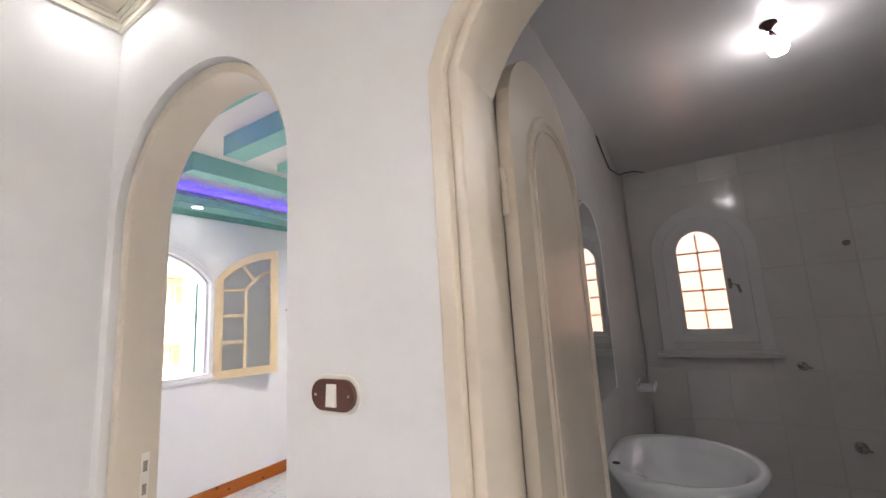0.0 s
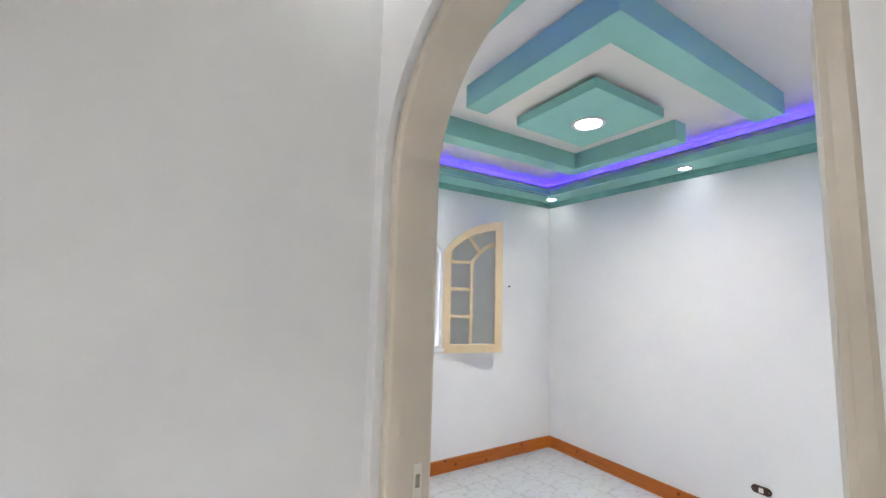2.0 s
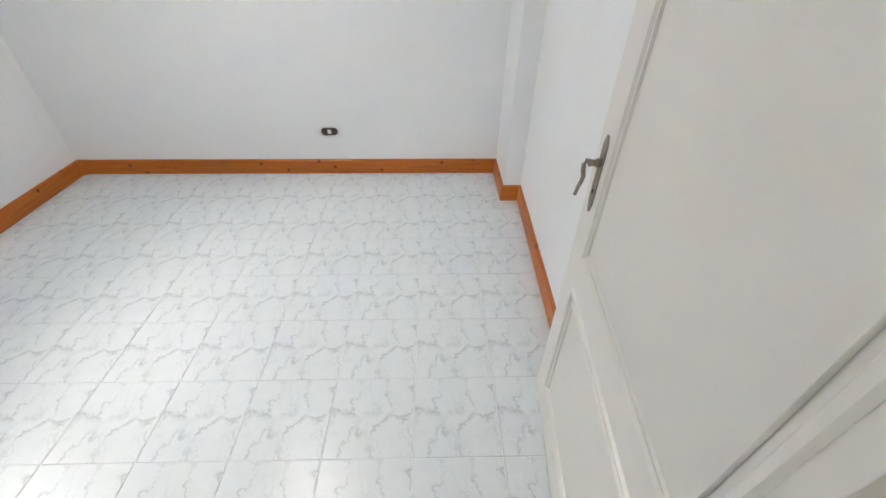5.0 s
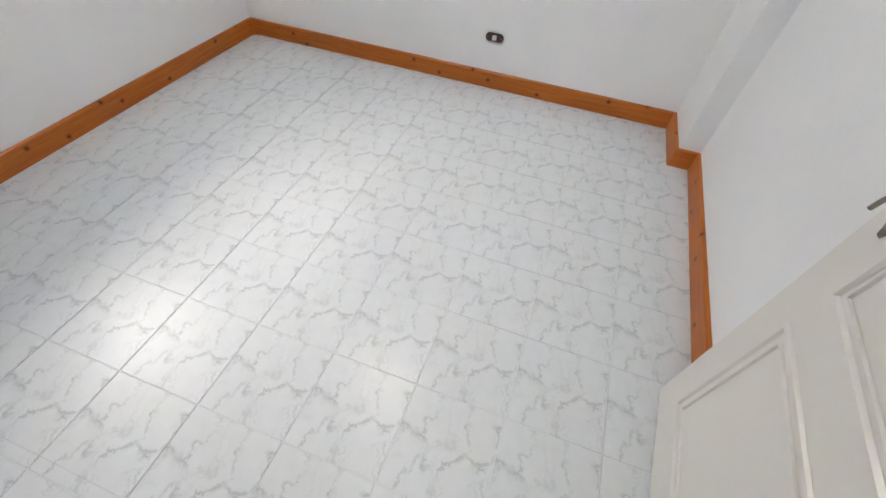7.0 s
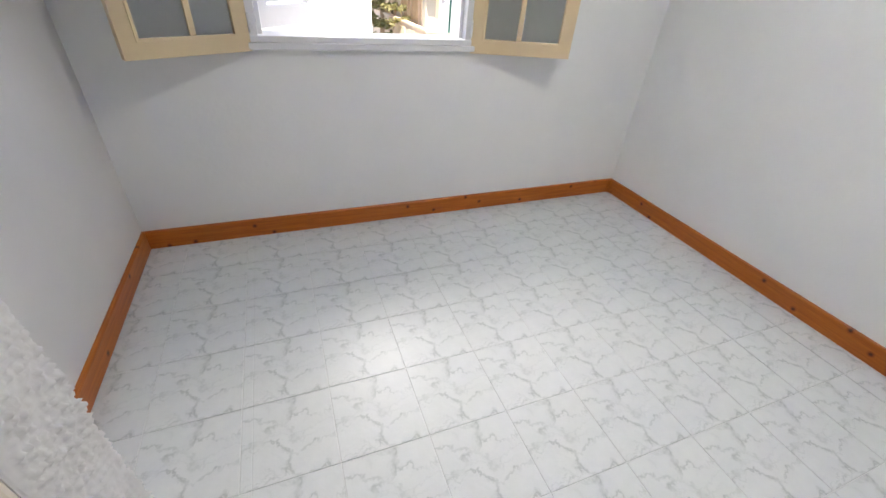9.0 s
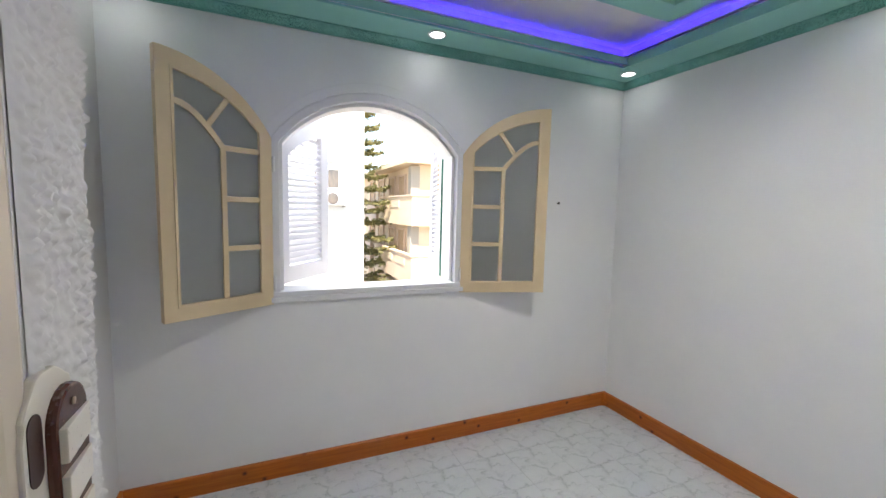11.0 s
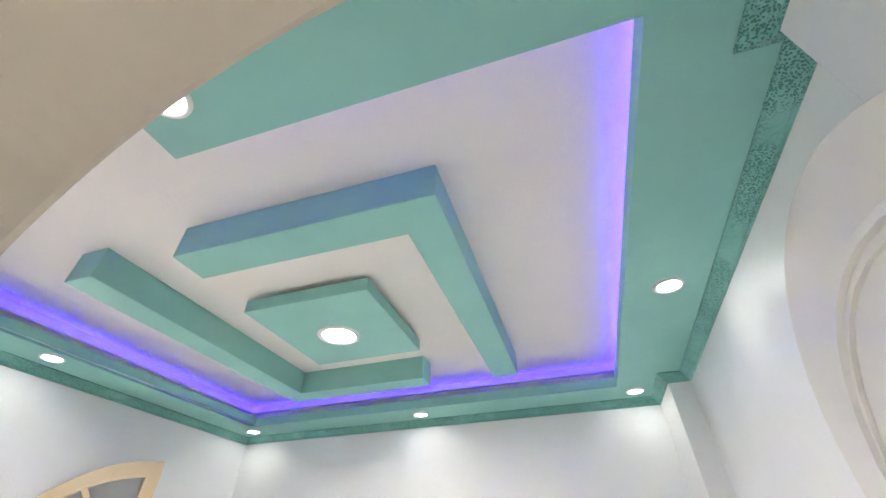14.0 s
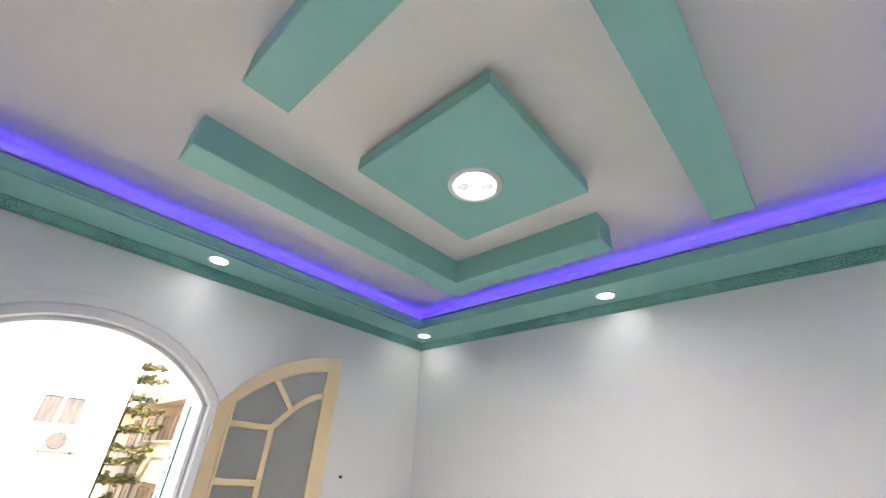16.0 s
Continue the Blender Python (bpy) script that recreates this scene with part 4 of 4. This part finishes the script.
bedroom_switch = wall_switch("bedroom_switch", pose(-1.642, YB, 1.318, 0, 90, 180), 0.15, 0.054, "brown oval switch with three white rockers beside the door", "light switch", [(-0.05, -0.024, -0.024, 0.024), (-0.014, -0.024, 0.012, 0.024), (0.022, -0.024, 0.048, 0.024)], M_BROWN, False)

# the cover stands off a ragged plaster rim round the open wall box
bm = bmesh.new()
rim = capsule(0.185, 0.078, 14)
prism(bm, [(a + 0.004 * noise.noise(Vector((a * 60, b * 60, 1))), b - 0.014 + 0.006 * noise.noise(Vector((a * 70, b * 70, 5)))) for a, b in rim], "y", -0.0065, 0.001)
part("plaster_rim", bm, M_IVORY, bedroom_switch, "ragged pale plaster round the wall box", bevel=0.0015)
# dark plate on the rim stands in for the shade inside the box
bm = bmesh.new()
prism(bm, [(a - 0.045, b - 0.040) for a, b in capsule(0.05, 0.018)], "y", -0.0072, -0.0066)
part("box_gap", bm, M_DARKBROWN, bedroom_switch, "dark plate painted as the shaded gap beside the wall box")

# ---- bathroom ----
bath_door = tagged(new("door_2"), "beige painted wooden frame of the bathroom door with an arched head", "door frame", kind="structure")
bm = bmesh.new()
band(bm, arc(0.17, 0.4195, 1.92, 0.2995), arc(0.17, 0.385, 1.92, 0.275), "y", YH - 0.006, YB + 0.004)
part("frame_outer", bm, M_FRAME, bath_door, bevel=0.005)
bm = bmesh.new()
band(bm, arc(0.17, 0.3848, 1.92, 0.2748), arc(0.17, 0.36, 1.92, 0.255), "y", YH + 0.008, YB)
part("frame_inner", bm, M_FRAME, bath_door, bevel=0.004)
bath_leaf = door_leaf("bathroom_door", 0.68, 2.15, 0.26, 1.88, 0.03, pose(-0.165, 1.340, 0, 0, 0, 92.0), "open beige glossy panelled bathroom door with an arched head", M_FRAME, "beige glossy board")
for z in (0.4, 1.72):
    hinge(bath_leaf, -0.012, 0.02, z)

# woodwork is white; its shade is put in with the grey ceiling colour
window_2 = tagged(new("window_2"), "small arched window, its shaded white woodwork painted grey, with warm frosted glass", "window", kind="structure")
bm = bmesh.new()
band(bm, arch(0.20, 0.32, 1.80, 0.33, 20, 1.12), arch(0.20, 0.245, 1.80, 0.25, 20, 1.12), "y", BYN - 0.022, BYN - 0.0005)
part("surround", bm, M_BATHCEIL_WINSHADE, window_2, bevel=0.004)
bm = bmesh.new()
band(bm, arch(0.20, 0.2448, 1.80, 0.249, 20, 1.175), arch(0.20, 0.185, 1.80, 0.19, 20, 1.175), "y", BYN - 0.012, BYN + 0.05)
cube(bm, -0.04, BYN - 0.0115, 1.172, 0.44, BYN + 0.05, 1.23)
part("window_frame", bm, M_BATHCEIL_WINSHADE, window_2, bevel=0.003)
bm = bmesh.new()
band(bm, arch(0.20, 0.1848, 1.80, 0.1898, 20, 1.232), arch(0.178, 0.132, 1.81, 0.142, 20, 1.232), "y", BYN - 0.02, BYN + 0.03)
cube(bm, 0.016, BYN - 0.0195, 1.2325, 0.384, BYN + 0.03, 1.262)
part("sash", bm, M_BATHCEIL_WINSHADE, window_2, bevel=0.003)
bm = bmesh.new()
prism(bm, arch(0.175, 0.14, 1.81, 0.15, 20, 1.25), "y", BYN + 0.012, BYN + 0.017)
m_amber = frosted("amber frosted glass")
m_amber.node_tree.nodes["Principled BSDF"].inputs["Base Color"].default_value = (0.80, 0.48, 0.36, 1)
m_amber.node_tree.nodes["Principled BSDF"].inputs["Transmission Weight"].default_value = 0.9
pane = part("pane", bm, m_amber, window_2, "warm amber frosted glass")
pane.visible_shadow = False
for z in (1.39, 1.53, 1.67, 1.80):
    bm = bmesh.new()
    cube(bm, 0.044, BYN + 0.02, z - 0.006, 0.306, BYN + 0.03, z + 0.006)
    part("grille_bar", bm, M_FRAME, window_2)
bm = bmesh.new()
cube(bm, 0.169, BYN + 0.0305, 1.262, 0.181, BYN + 0.038, 1.93)
part("grille_bar", bm, M_FRAME, window_2)
bm = bmesh.new()
cube(bm, -0.16, BYN - 0.06, 1.075, 0.56, BYN + 0.001, 1.10)
cube(bm, -0.13, BYN - 0.04, 1.0995, 0.53, BYN + 0.001, 1.122)
part("window_sill", bm, M_BATHCEIL_WINSHADE, window_2, bevel=0.004)
bm = bmesh.new()
cube(bm, 0.325, BYN - 0.026, 1.53, 0.345, BYN - 0.018, 1.60)
tube(bm, [(0.335, BYN - 0.03, 1.565), (0.34, BYN - 0.055, 1.562), (0.375, BYN - 0.06, 1.55), (0.385, BYN - 0.058, 1.50)], 0.009, 10)
part("window_handle", bm, M_METAL, window_2, "tarnished window handle", smooth=True)

# glazed tiles of the window wall
BTW, BTH = 0.248, 0.33
for i in range(7):
    for j in range(8):
        x0, z0 = BXW + 0.002 + i * BTW, 0.002 + j * BTH
        x1, z1 = min(x0 + BTW - 0.003, BXE - 0.002), min(z0 + BTH - 0.003, BZ - 0.002)
        if z1 - z0 < 0.02 or (x0 < 0.46 and x1 > -0.06 and z0 < 2.07 and z1 > 1.16):
            continue
        bm = bmesh.new()
        vs = cube(bm, x0, BYN - 0.0035, z0, x1, BYN - 0.0002, z1)
        for v in vs:
            if v.co.y < BYN - 0.003:
                v.co.x += 0.0015 if v.co.x < (x0 + x1) / 2 else -0.0015
                v.co.z += 0.0015 if v.co.z < (z0 + z1) / 2 else -0.0015
        part("tile", bm, M_BATHTILE, wall_bath_north)

# wash basin on the west wall
basin = holder("wash_basin", pose(BXW, 2.38, 0.90), "white ceramic wash basin on the bathroom wall", "wash basin")
bm = bmesh.new()


def basin_ring(bm, cx, hx, hy, z, n=36):
    ring = []
    for i in range(n):
        a = 2 * math.pi * i / n
        x, y = cx + hx * math.cos(a), hy * math.sin(a)
        if x > cx:
            x = cx + (x - cx) * 1.2
        if x < cx:
            x = cx + (x - cx) * 0.98
            y = hy * math.copysign(abs(math.sin(a)) ** 0.55, math.sin(a))
        ring.append(bm.verts.new((max(0.0, x), y, z)))
    return ring


rings = [basin_ring(bm, 0.24, 0.08, 0.10, -0.19), basin_ring(bm, 0.23, 0.17, 0.21, -0.13), basin_ring(bm, 0.23, 0.225, 0.27, -0.03), basin_ring(bm, 0.23, 0.235, 0.28, -0.008), basin_ring(bm, 0.23, 0.228, 0.273, 0.002), basin_ring(bm, 0.245, 0.195, 0.245, -0.004), basin_ring(bm, 0.265, 0.15, 0.21, -0.03), basin_ring(bm, 0.27, 0.11, 0.15, -0.09), basin_ring(bm, 0.27, 0.03, 0.03, -0.12)]
for r, s in zip(rings, rings[1:]):
    for k in range(36):
        bm.faces.new((r[k], r[(k + 1) % 36], s[(k + 1) % 36], s[k]))
bm.faces.new(list(reversed(rings[0])))
bm.faces.new(rings[-1])
part("bowl", bm, M_CERAMIC, basin, smooth=True)
bm = bmesh.new()
lathe(bm, [(0.018, -0.119), (0.018, -0.117), (0.010, -0.116), (0.001, -0.1165)], (0.27, 0, 0), 16)
part("drain", bm, M_CHROME, basin, "chrome drain", smooth=True)
bm = bmesh.new()
lathe(bm, [(0.014, 0.0005), (0.014, 0.002), (0.001, 0.0022)], (0.045, -0.14, 0), 14)
part("tap_hole", bm, M_BLACK, basin, "open tap hole")
bm = bmesh.new()
lathe(bm, [(0.09, -0.90), (0.085, -0.86), (0.065, -0.6), (0.06, -0.3), (0.075, -0.185)], (0.2, 0, 0), 24)
part("pedestal", bm, M_CERAMIC, basin, smooth=True)

# mirror with an arched head above the basin
M_MIRROR = bpy.data.materials.new("mirror")
M_MIRROR.use_nodes = True
mb = M_MIRROR.node_tree.nodes["Principled BSDF"]
mb.inputs["Metallic"].default_value, mb.inputs["Roughness"].default_value, mb.inputs["Base Color"].default_value = 1.0, 0.03, (0.82, 0.83, 0.83, 1)
mirror = holder("wall_mirror", pose(BXW, 2.40, 0), "arched mirror on the wall above the basin", "mirror")
bm = bmesh.new()
prism(bm, arch(0, 0.24, 1.72, 0.20, 20, 1.10), "x", 0.006, 0.010)
part("glass", bm, M_MIRROR, mirror)
bm = bmesh.new()
band(bm, arch(0, 0.252, 1.72, 0.212, 20, 1.09), arch(0, 0.238, 1.72, 0.198, 20, 1.09), "x", 0.0, 0.0125)
part("frame", bm, M_CERAMIC, mirror, bevel=0.003)
# soap dish in the corner
bm = bmesh.new()
cube(bm, BXW, 3.30, 0.95, BXW + 0.10, 3.48, 0.968)
cube(bm, BXW, 3.30, 0.968, BXW + 0.012, 3.48, 1.0)
cube(bm, BXW + 0.09, 3.30, 0.968, BXW + 0.10, 3.48, 0.985)
thing("soap_dish", bm, M_CERAMIC, "white ceramic soap dish on the bathroom wall", "soap dish", bevel=0.004)
# valves and a hook on the window wall
for x, z, r, nm, lb, ct in ((0.64, 1.02, 0.022, "shower_valve", "chrome valve with a small handle on the tiled wall", "valve"), (0.833, 0.56, 0.026, "water_valve", "dark capped water outlet on the tiled wall", "valve")):
    ob = holder(nm, pose(x, BYN, z), lb, ct)
    bm = bmesh.new()
    lathe(bm, [(r * 1.3, -0.001), (r * 1.2, -0.012), (r * 0.6, -0.016), (r * 0.55, -0.05), (r * 0.7, -0.055), (r * 0.2, -0.06)], (0, 0, 0), 18, "y")
    part("body", bm, M_CHROME, ob, smooth=True)
    bm = bmesh.new()
    tube(bm, [(-0.035, -0.052, 0.012), (0, -0.055, 0), (0.035, -0.052, -0.006)], 0.007, 10)
    part("lever", bm, M_METAL, ob, smooth=True)
bm = bmesh.new()
lathe(bm, [(0.018, -0.001), (0.018, -0.006), (0.008, -0.008), (0.008, -0.03), (0.015, -0.034), (0.002, -0.037)], (0.952, BYN, 1.763), 16, "y")
thing("towel_hook", bm, M_METAL, "small dark metal hook on the tiled wall", "hook", smooth=True)
# lamp on the bathroom ceiling
lamp = holder("bath_lamp", pose(0.49, 2.42, BZ), "bare lit bulb on a dark ornate bracket under the bathroom ceiling", "ceiling light")
bm = bmesh.new()
lathe(bm, [(0.028, 0.0), (0.028, -0.006), (0.018, -0.012), (0.012, -0.02), (0.010, -0.026)], (-0.01, -0.03, 0), 20)
tube(bm, [(-0.01, -0.03, -0.022), (-0.005, -0.02, -0.032), (0.005, 0.0, -0.035), (0.015, 0.02, -0.034)], 0.009, 10)
part("bracket", bm, M_DARKBROWN, lamp, "dark ornate bracket", smooth=True)
bm = bmesh.new()
lathe(bm, [(0.012, 0.0), (0.03, -0.02), (0.034, -0.04), (0.026, -0.06), (0.004, -0.07)], (0.02, 0.04, -0.03), 20)
part("bulb", bm, M_BULB, lamp, "lit white bulb", smooth=True)
bl = new("bath_light", bpy.data.lights.new("bath_light", "POINT"))
bl.data.energy, bl.data.shadow_soft_size, bl.data.color = BATH_W, 0.03, (0.95, 0.97, 1.0)
bl.location = (0.51, 2.46, BZ - 0.30)
# loose black wire along the ceiling corner
bm = bmesh.new()
tube(bm, [(BXW + 0.004, 2.95, 2.44), (BXW + 0.006, 3.1, 2.39), (BXW + 0.006, 3.3, 2.34), (BXW + 0.03, 3.55, 2.36), (BXW + 0.05, 3.7, 2.41), (BXW + 0.10, 3.84, 2.45), (BXW + 0.16, 3.97, 2.462)], 0.004, 6)
thing("loose_wire", bm, M_BLACK, "thin black cable hanging loose along the bathroom ceiling corner", "cable", smooth=True)

# ---- outside the window ----
GZ = -7.0
bm = bmesh.new()
cube(bm, -600, -600, GZ - 0.5, 600, 600, GZ)
structure("ground", bm, M_GROUND, "dusty street and open ground far below the window", "ground")
# own building below and around the flat
bm = bmesh.new()
cube(bm, XW - 0.2, -8, GZ, 6, 12, -0.155)
structure("building_base", bm, M_EXTWHITE, "plain lower storeys of the own building", "building")

white_house = holder("white_house", pose(0, 0, 0), "bright white rendered house wall across the street", "house")
bm = bmesh.new()
cube(bm, -18.5, -9, GZ, -16, 4.70, 5.9)
part("wall", bm, M_EXTWHITE, white_house)
win = new("window")
win.parent = white_house
bm = bmesh.new()
for a, b, c, d in ((2.88, 2.16, 3.86, 2.23), (2.88, 2.86, 3.86, 2.93), (2.88, 2.23, 2.95, 2.86), (3.79, 2.23, 3.86, 2.86), (3.33, 2.23, 3.41, 2.86)):
    cube(bm, -15.999, a, b, -15.95, c, d)
part("frame", bm, M_EXTWHITE, win)
for y0, y1 in ((2.95, 3.33), (3.41, 3.79)):
    bm = bmesh.new()
    cube(bm, -15.999, y0, 2.23, -15.975, y1, 2.86)
    part("pane", bm, M_CURTAIN, win, "glass with pale curtains behind it")
bm = bmesh.new()
tube(bm, [(-15.97, 3.05, 3.08), (-15.97, 3.6, 3.14), (-15.97, 4.2, 3.02), (-15.97, 4.32, 2.4), (-15.97, 4.25, 1.9)], 0.018, 6)
part("cable", bm, M_CONCRETE, white_house, "grey cable looped on the wall", smooth=True)
ac = holder("air_conditioner", pose(-15.999, 3.62, 1.62), "white air conditioner unit on the house wall", "air conditioner")
bm = bmesh.new()
cube(bm, 0.02, -0.40, 0, 0.34, 0.40, 0.46)
part("casing", bm, M_EXTWHITE, ac, bevel=0.02)
bm = bmesh.new()
lathe(bm, [(0.20, 0.341), (0.20, 0.352), (0.17, 0.356), (0.05, 0.35), (0.01, 0.352)], (0, -0.08, 0.23), 24, "x")
part("fan_grille", bm, M_CURTAIN, ac, "grey fan grille", smooth=True)
for y in (-0.33, 0.33):
    bm = bmesh.new()
    cube(bm, 0.0, y - 0.02, -0.05, 0.36, y + 0.02, -0.001)
    part("bracket", bm, M_METAL, ac)

# apartment house along the street: balconies on its long side and round its near corner
house = holder("balcony_house", pose(0, 0, 0), "yellow rendered apartment house with long stepped balconies", "house")
HX, HY = -17.7, 7.42
bm = bmesh.new()
cube(bm, -40, HY, GZ, HX, 20, 3.45)
part("wall", bm, M_EXTCREAM, house)
bm = bmesh.new()
cube(bm, -40.3, HY - 0.75, 3.45, HX + 0.7, 20.3, 3.62)
part("roof", bm, M_EXTCREAM, house)


def balcony(x0, x1, y0, floor_z, height, material, wrap):
    """A balcony with a solid parapet from x0 to x1 along the long side, its front on y0; wrap: it turns the near corner."""
    bal = new("balcony")
    bal.parent = house
    bm = bmesh.new()
    cube(bm, x0, y0, floor_z - 0.2, x1, HY, floor_z)
    if wrap:
        cube(bm, HX, HY, floor_z - 0.2, x1, 16, floor_z)
    part("slab", bm, material, bal)
    bm = bmesh.new()
    cube(bm, x0, y0, floor_z, x1, y0 + 0.14, floor_z + height)
    cube(bm, x0, y0 + 0.14, floor_z, x0 + 0.14, HY, floor_z + height)
    cube(bm, x1 - 0.14, y0 + 0.14, floor_z, x1, 16 if wrap else HY, floor_z + height)
    part("parapet", bm, material, bal)
    bm = bmesh.new()
    cube(bm, x0 - 0.04, y0 - 0.05, floor_z + height, x1 + 0.05, y0 + 0.19, floor_z + height + 0.07)
    cube(bm, x1 - 0.19, y0 + 0.19, floor_z + height, x1 + 0.05, 16 if wrap else HY, floor_z + height + 0.07)
    part("coping", bm, M_EXTPINK, bal)
    n = int((x1 - x0 - 0.8) / 1.9)
    for k in range(n):
        xa = x0 + 0.5 + k * 1.9
        bm = bmesh.new()
        cube(bm, xa, y0 - 0.03, floor_z + height * 0.55, xa + 1.3, y0 - 0.001, floor_z + height * 0.85)
        part("parapet_panel", bm, M_EXTPINK if material is not M_EXTPINK else M_EXTCREAM, bal)


balcony(-23.6, -17.1, 6.95, -1.5, 1.05, M_EXTPINK, True)
balcony(-27.5, -23.7, 6.75, -1.4, 1.1, M_EXTPINK, False)
balcony(-22.6, -17.1, 6.95, 1.05, 1.05, M_EXTCREAM, True)
balcony(-26.5, -22.8, 6.85, 1.0, 0.85, M_EXTPINK, False)
balcony(-23.6, -17.1, 6.95, -4.2, 1.0, M_EXTPINK, True)
balcony(-27.5, -23.7, 6.75, -4.1, 1.0, M_EXTPINK, False)


def opening_with_shutters(x, y, z, w, h, south):
    """A balcony door: wooden frame with two louvred wings, on the south or the near east face."""
    d = new("balcony_door")
    d.parent = house
    def block(bm, a0, a1, b0, b1, out):
        if south:
            cube(bm, x + a0, HY - out, z + b0, x + a1, HY - 0.001, z + b1)
        else:
            cube(bm, HX + 0.001, y + a0, z + b0, HX + out, y + a1, z + b1)
    bm = bmesh.new()
    block(bm, -0.08, 0.0, 0, h + 0.08, 0.09)
    block(bm, w, w + 0.08, 0, h + 0.08, 0.09)
    block(bm, 0.0, w, h, h + 0.08, 0.088)
    part("frame", bm, M_EXTPINK, d)
    for a0, a1 in ((0.0, w / 2 - 0.015), (w / 2 + 0.015, w)):
        bm = bmesh.new()
        block(bm, a0, a1, 0.02, h - 0.001, 0.04)
        for k in range(10):
            block(bm, a0 + 0.06, a1 - 0.06, 0.15 + k * (h - 0.3) / 10, 0.15 + (k + 0.6) * (h - 0.3) / 10, 0.055)
        part("wing", bm, M_EXTDOOR, d)


for z in (-4.2, -1.5, 1.05):
    for x in (-26.3, -24.2, -22.0, -20.4):
        opening_with_shutters(x, 0, z, 1.0, 2.05, True)
    for y in (8.75, 10.9):
        opening_with_shutters(0, y, z, 1.15, 2.1, False)
    bm = bmesh.new()
    cube(bm, HX - 0.35, HY - 0.35, z, HX + 0.05, HY + 0.05, z + 2.35)
    part("stone_pillar", bm, M_GROUND, house, "rough stone corner pillar", bevel=0.03)

# tall conifer beside the white house
def conifer(name, x, y, z0, z1, spread, label, seed):
    rng = random.Random(seed)
    ob = holder(name, pose(x, y, z0), label, "tree")
    h = z1 - z0
    bm = bmesh.new()
    tube(bm, [(0.1 * math.sin(i * 1.3), 0.08 * math.cos(i), h * i / 10) for i in range(11)], 0.22, 10, 0.12)
    part("trunk", bm, M_BARK, ob, "brown tapered trunk", smooth=True)
    limbs = bmesh.new()
    leaves = bmesh.new()
    z = h * 0.18
    while z < h * 0.985:
        f = 1 - z / h
        for k in range(rng.randint(7, 8)):
            a = 2 * math.pi * (k + rng.uniform(-0.25, 0.25)) / 7.5 + z
            n = spread * (0.25 + f) * rng.uniform(0.6, 1.05)
            tip = Vector((math.cos(a) * n, math.sin(a) * n, z + n * rng.uniform(-0.02, 0.14)))
            base = Vector((0, 0, z))
            tube(limbs, [base, base.lerp(tip, 0.5) - Vector((0, 0, 0.05 * n)), tip], 0.03, 5, 0.3)
            d = (tip - base)
            side = Vector((-d.y, d.x, 0)).normalized()
            for s in range(int(30 + n * 55)):
                t = rng.uniform(0.22, 1.05)
                p = base + d * t + side * rng.gauss(0, 0.16 * n * (1.15 - t)) + Vector((0, 0, rng.gauss(0, 0.05) - 0.05 * n * math.sin(math.pi * min(t, 1))))
                r = rng.uniform(0.07, 0.16)
                v = Vector((rng.gauss(0, 1), rng.gauss(0, 1), rng.gauss(0, 0.45))).normalized()
                w = v.cross(Vector((0, 0, 1))).normalized() * 0.3
                q = [p - v * r, p + w * r + Vector((0, 0, r * 0.3)), p + v * r, p - w * r - Vector((0, 0, r * 0.2))]
                leaves.faces.new([leaves.verts.new(c) for c in q])
        z += h * 0.042 * rng.uniform(0.75, 1.25)
    part("limbs", limbs, M_BARK, ob)["kind"] = "stuff"
    part("crown", leaves, M_NEEDLE, ob, "layered dark green needle sprays")


conifer("conifer_tree", -21.5, 5.7, GZ, 7.6, 2.6, "tall dark green conifer with layered branches", 3)

# ---- floor tiles ----
TS, GAP = 0.3087, 0.0009
X0, Y0 = -2.384, 1.906
tile_meshes = {}
rects = [(XW, YB, XE, YN), (XW, YA, XA, YB), (-1.62, YH + 0.06, -0.66, YB)]
for (ax, ay, bx, by) in rects:
    i0, i1 = math.floor((ax - X0) / TS), math.ceil((bx - X0) / TS)
    j0, j1 = math.floor((ay - Y0) / TS), math.ceil((by - Y0) / TS)
    for i in range(i0, i1):
        for j in range(j0, j1):
            u0, u1 = max(X0 + i * TS + GAP, ax), min(X0 + (i + 1) * TS - GAP, bx)
            v0, v1 = max(Y0 + j * TS + GAP, ay), min(Y0 + (j + 1) * TS - GAP, by)
            if u1 - u0 < 0.01 or v1 - v0 < 0.01:
                continue
            cx, cy = X0 + (i + 0.5) * TS, Y0 + (j + 0.5) * TS
            key = tuple(round(q, 3) for q in (u0 - cx, v0 - cy, u1 - cx, v1 - cy))
            if key not in tile_meshes:
                bm = bmesh.new()
                vs = cube(bm, key[0], key[1], -0.0022, key[2], key[3], 0.0)
                for v, sx, sy in zip(vs[4:], (1, -1, -1, 1), (1, 1, -1, -1)):
                    v.co.x += 0.0012 * sx
                    v.co.y += 0.0012 * sy
                low = [bm.verts.new((v.co.x - 0.0012 * sx, v.co.y - 0.0012 * sy, -0.0012)) for v, sx, sy in zip(vs[4:], (1, -1, -1, 1), (1, 1, -1, -1))]
                bmesh.ops.delete(bm, geom=[f for f in bm.faces if abs(f.normal.z) < 0.9 and len(f.verts) == 4 and any(v in vs[:4] for v in f.verts) and any(v in vs[4:] for v in f.verts)], context="FACES_ONLY")
                for k in range(4):
                    n = (k + 1) % 4
                    bm.faces.new((vs[k], vs[n], low[n], low[k]))
                    bm.faces.new((low[k], low[n], vs[4 + n], vs[4 + k]))
                tile_meshes[key] = finish("tile", bm, M_TILE)
            ob = new("tile", tile_meshes[key])
            ob.location = (cx, cy, 0)
            ob.parent = floor
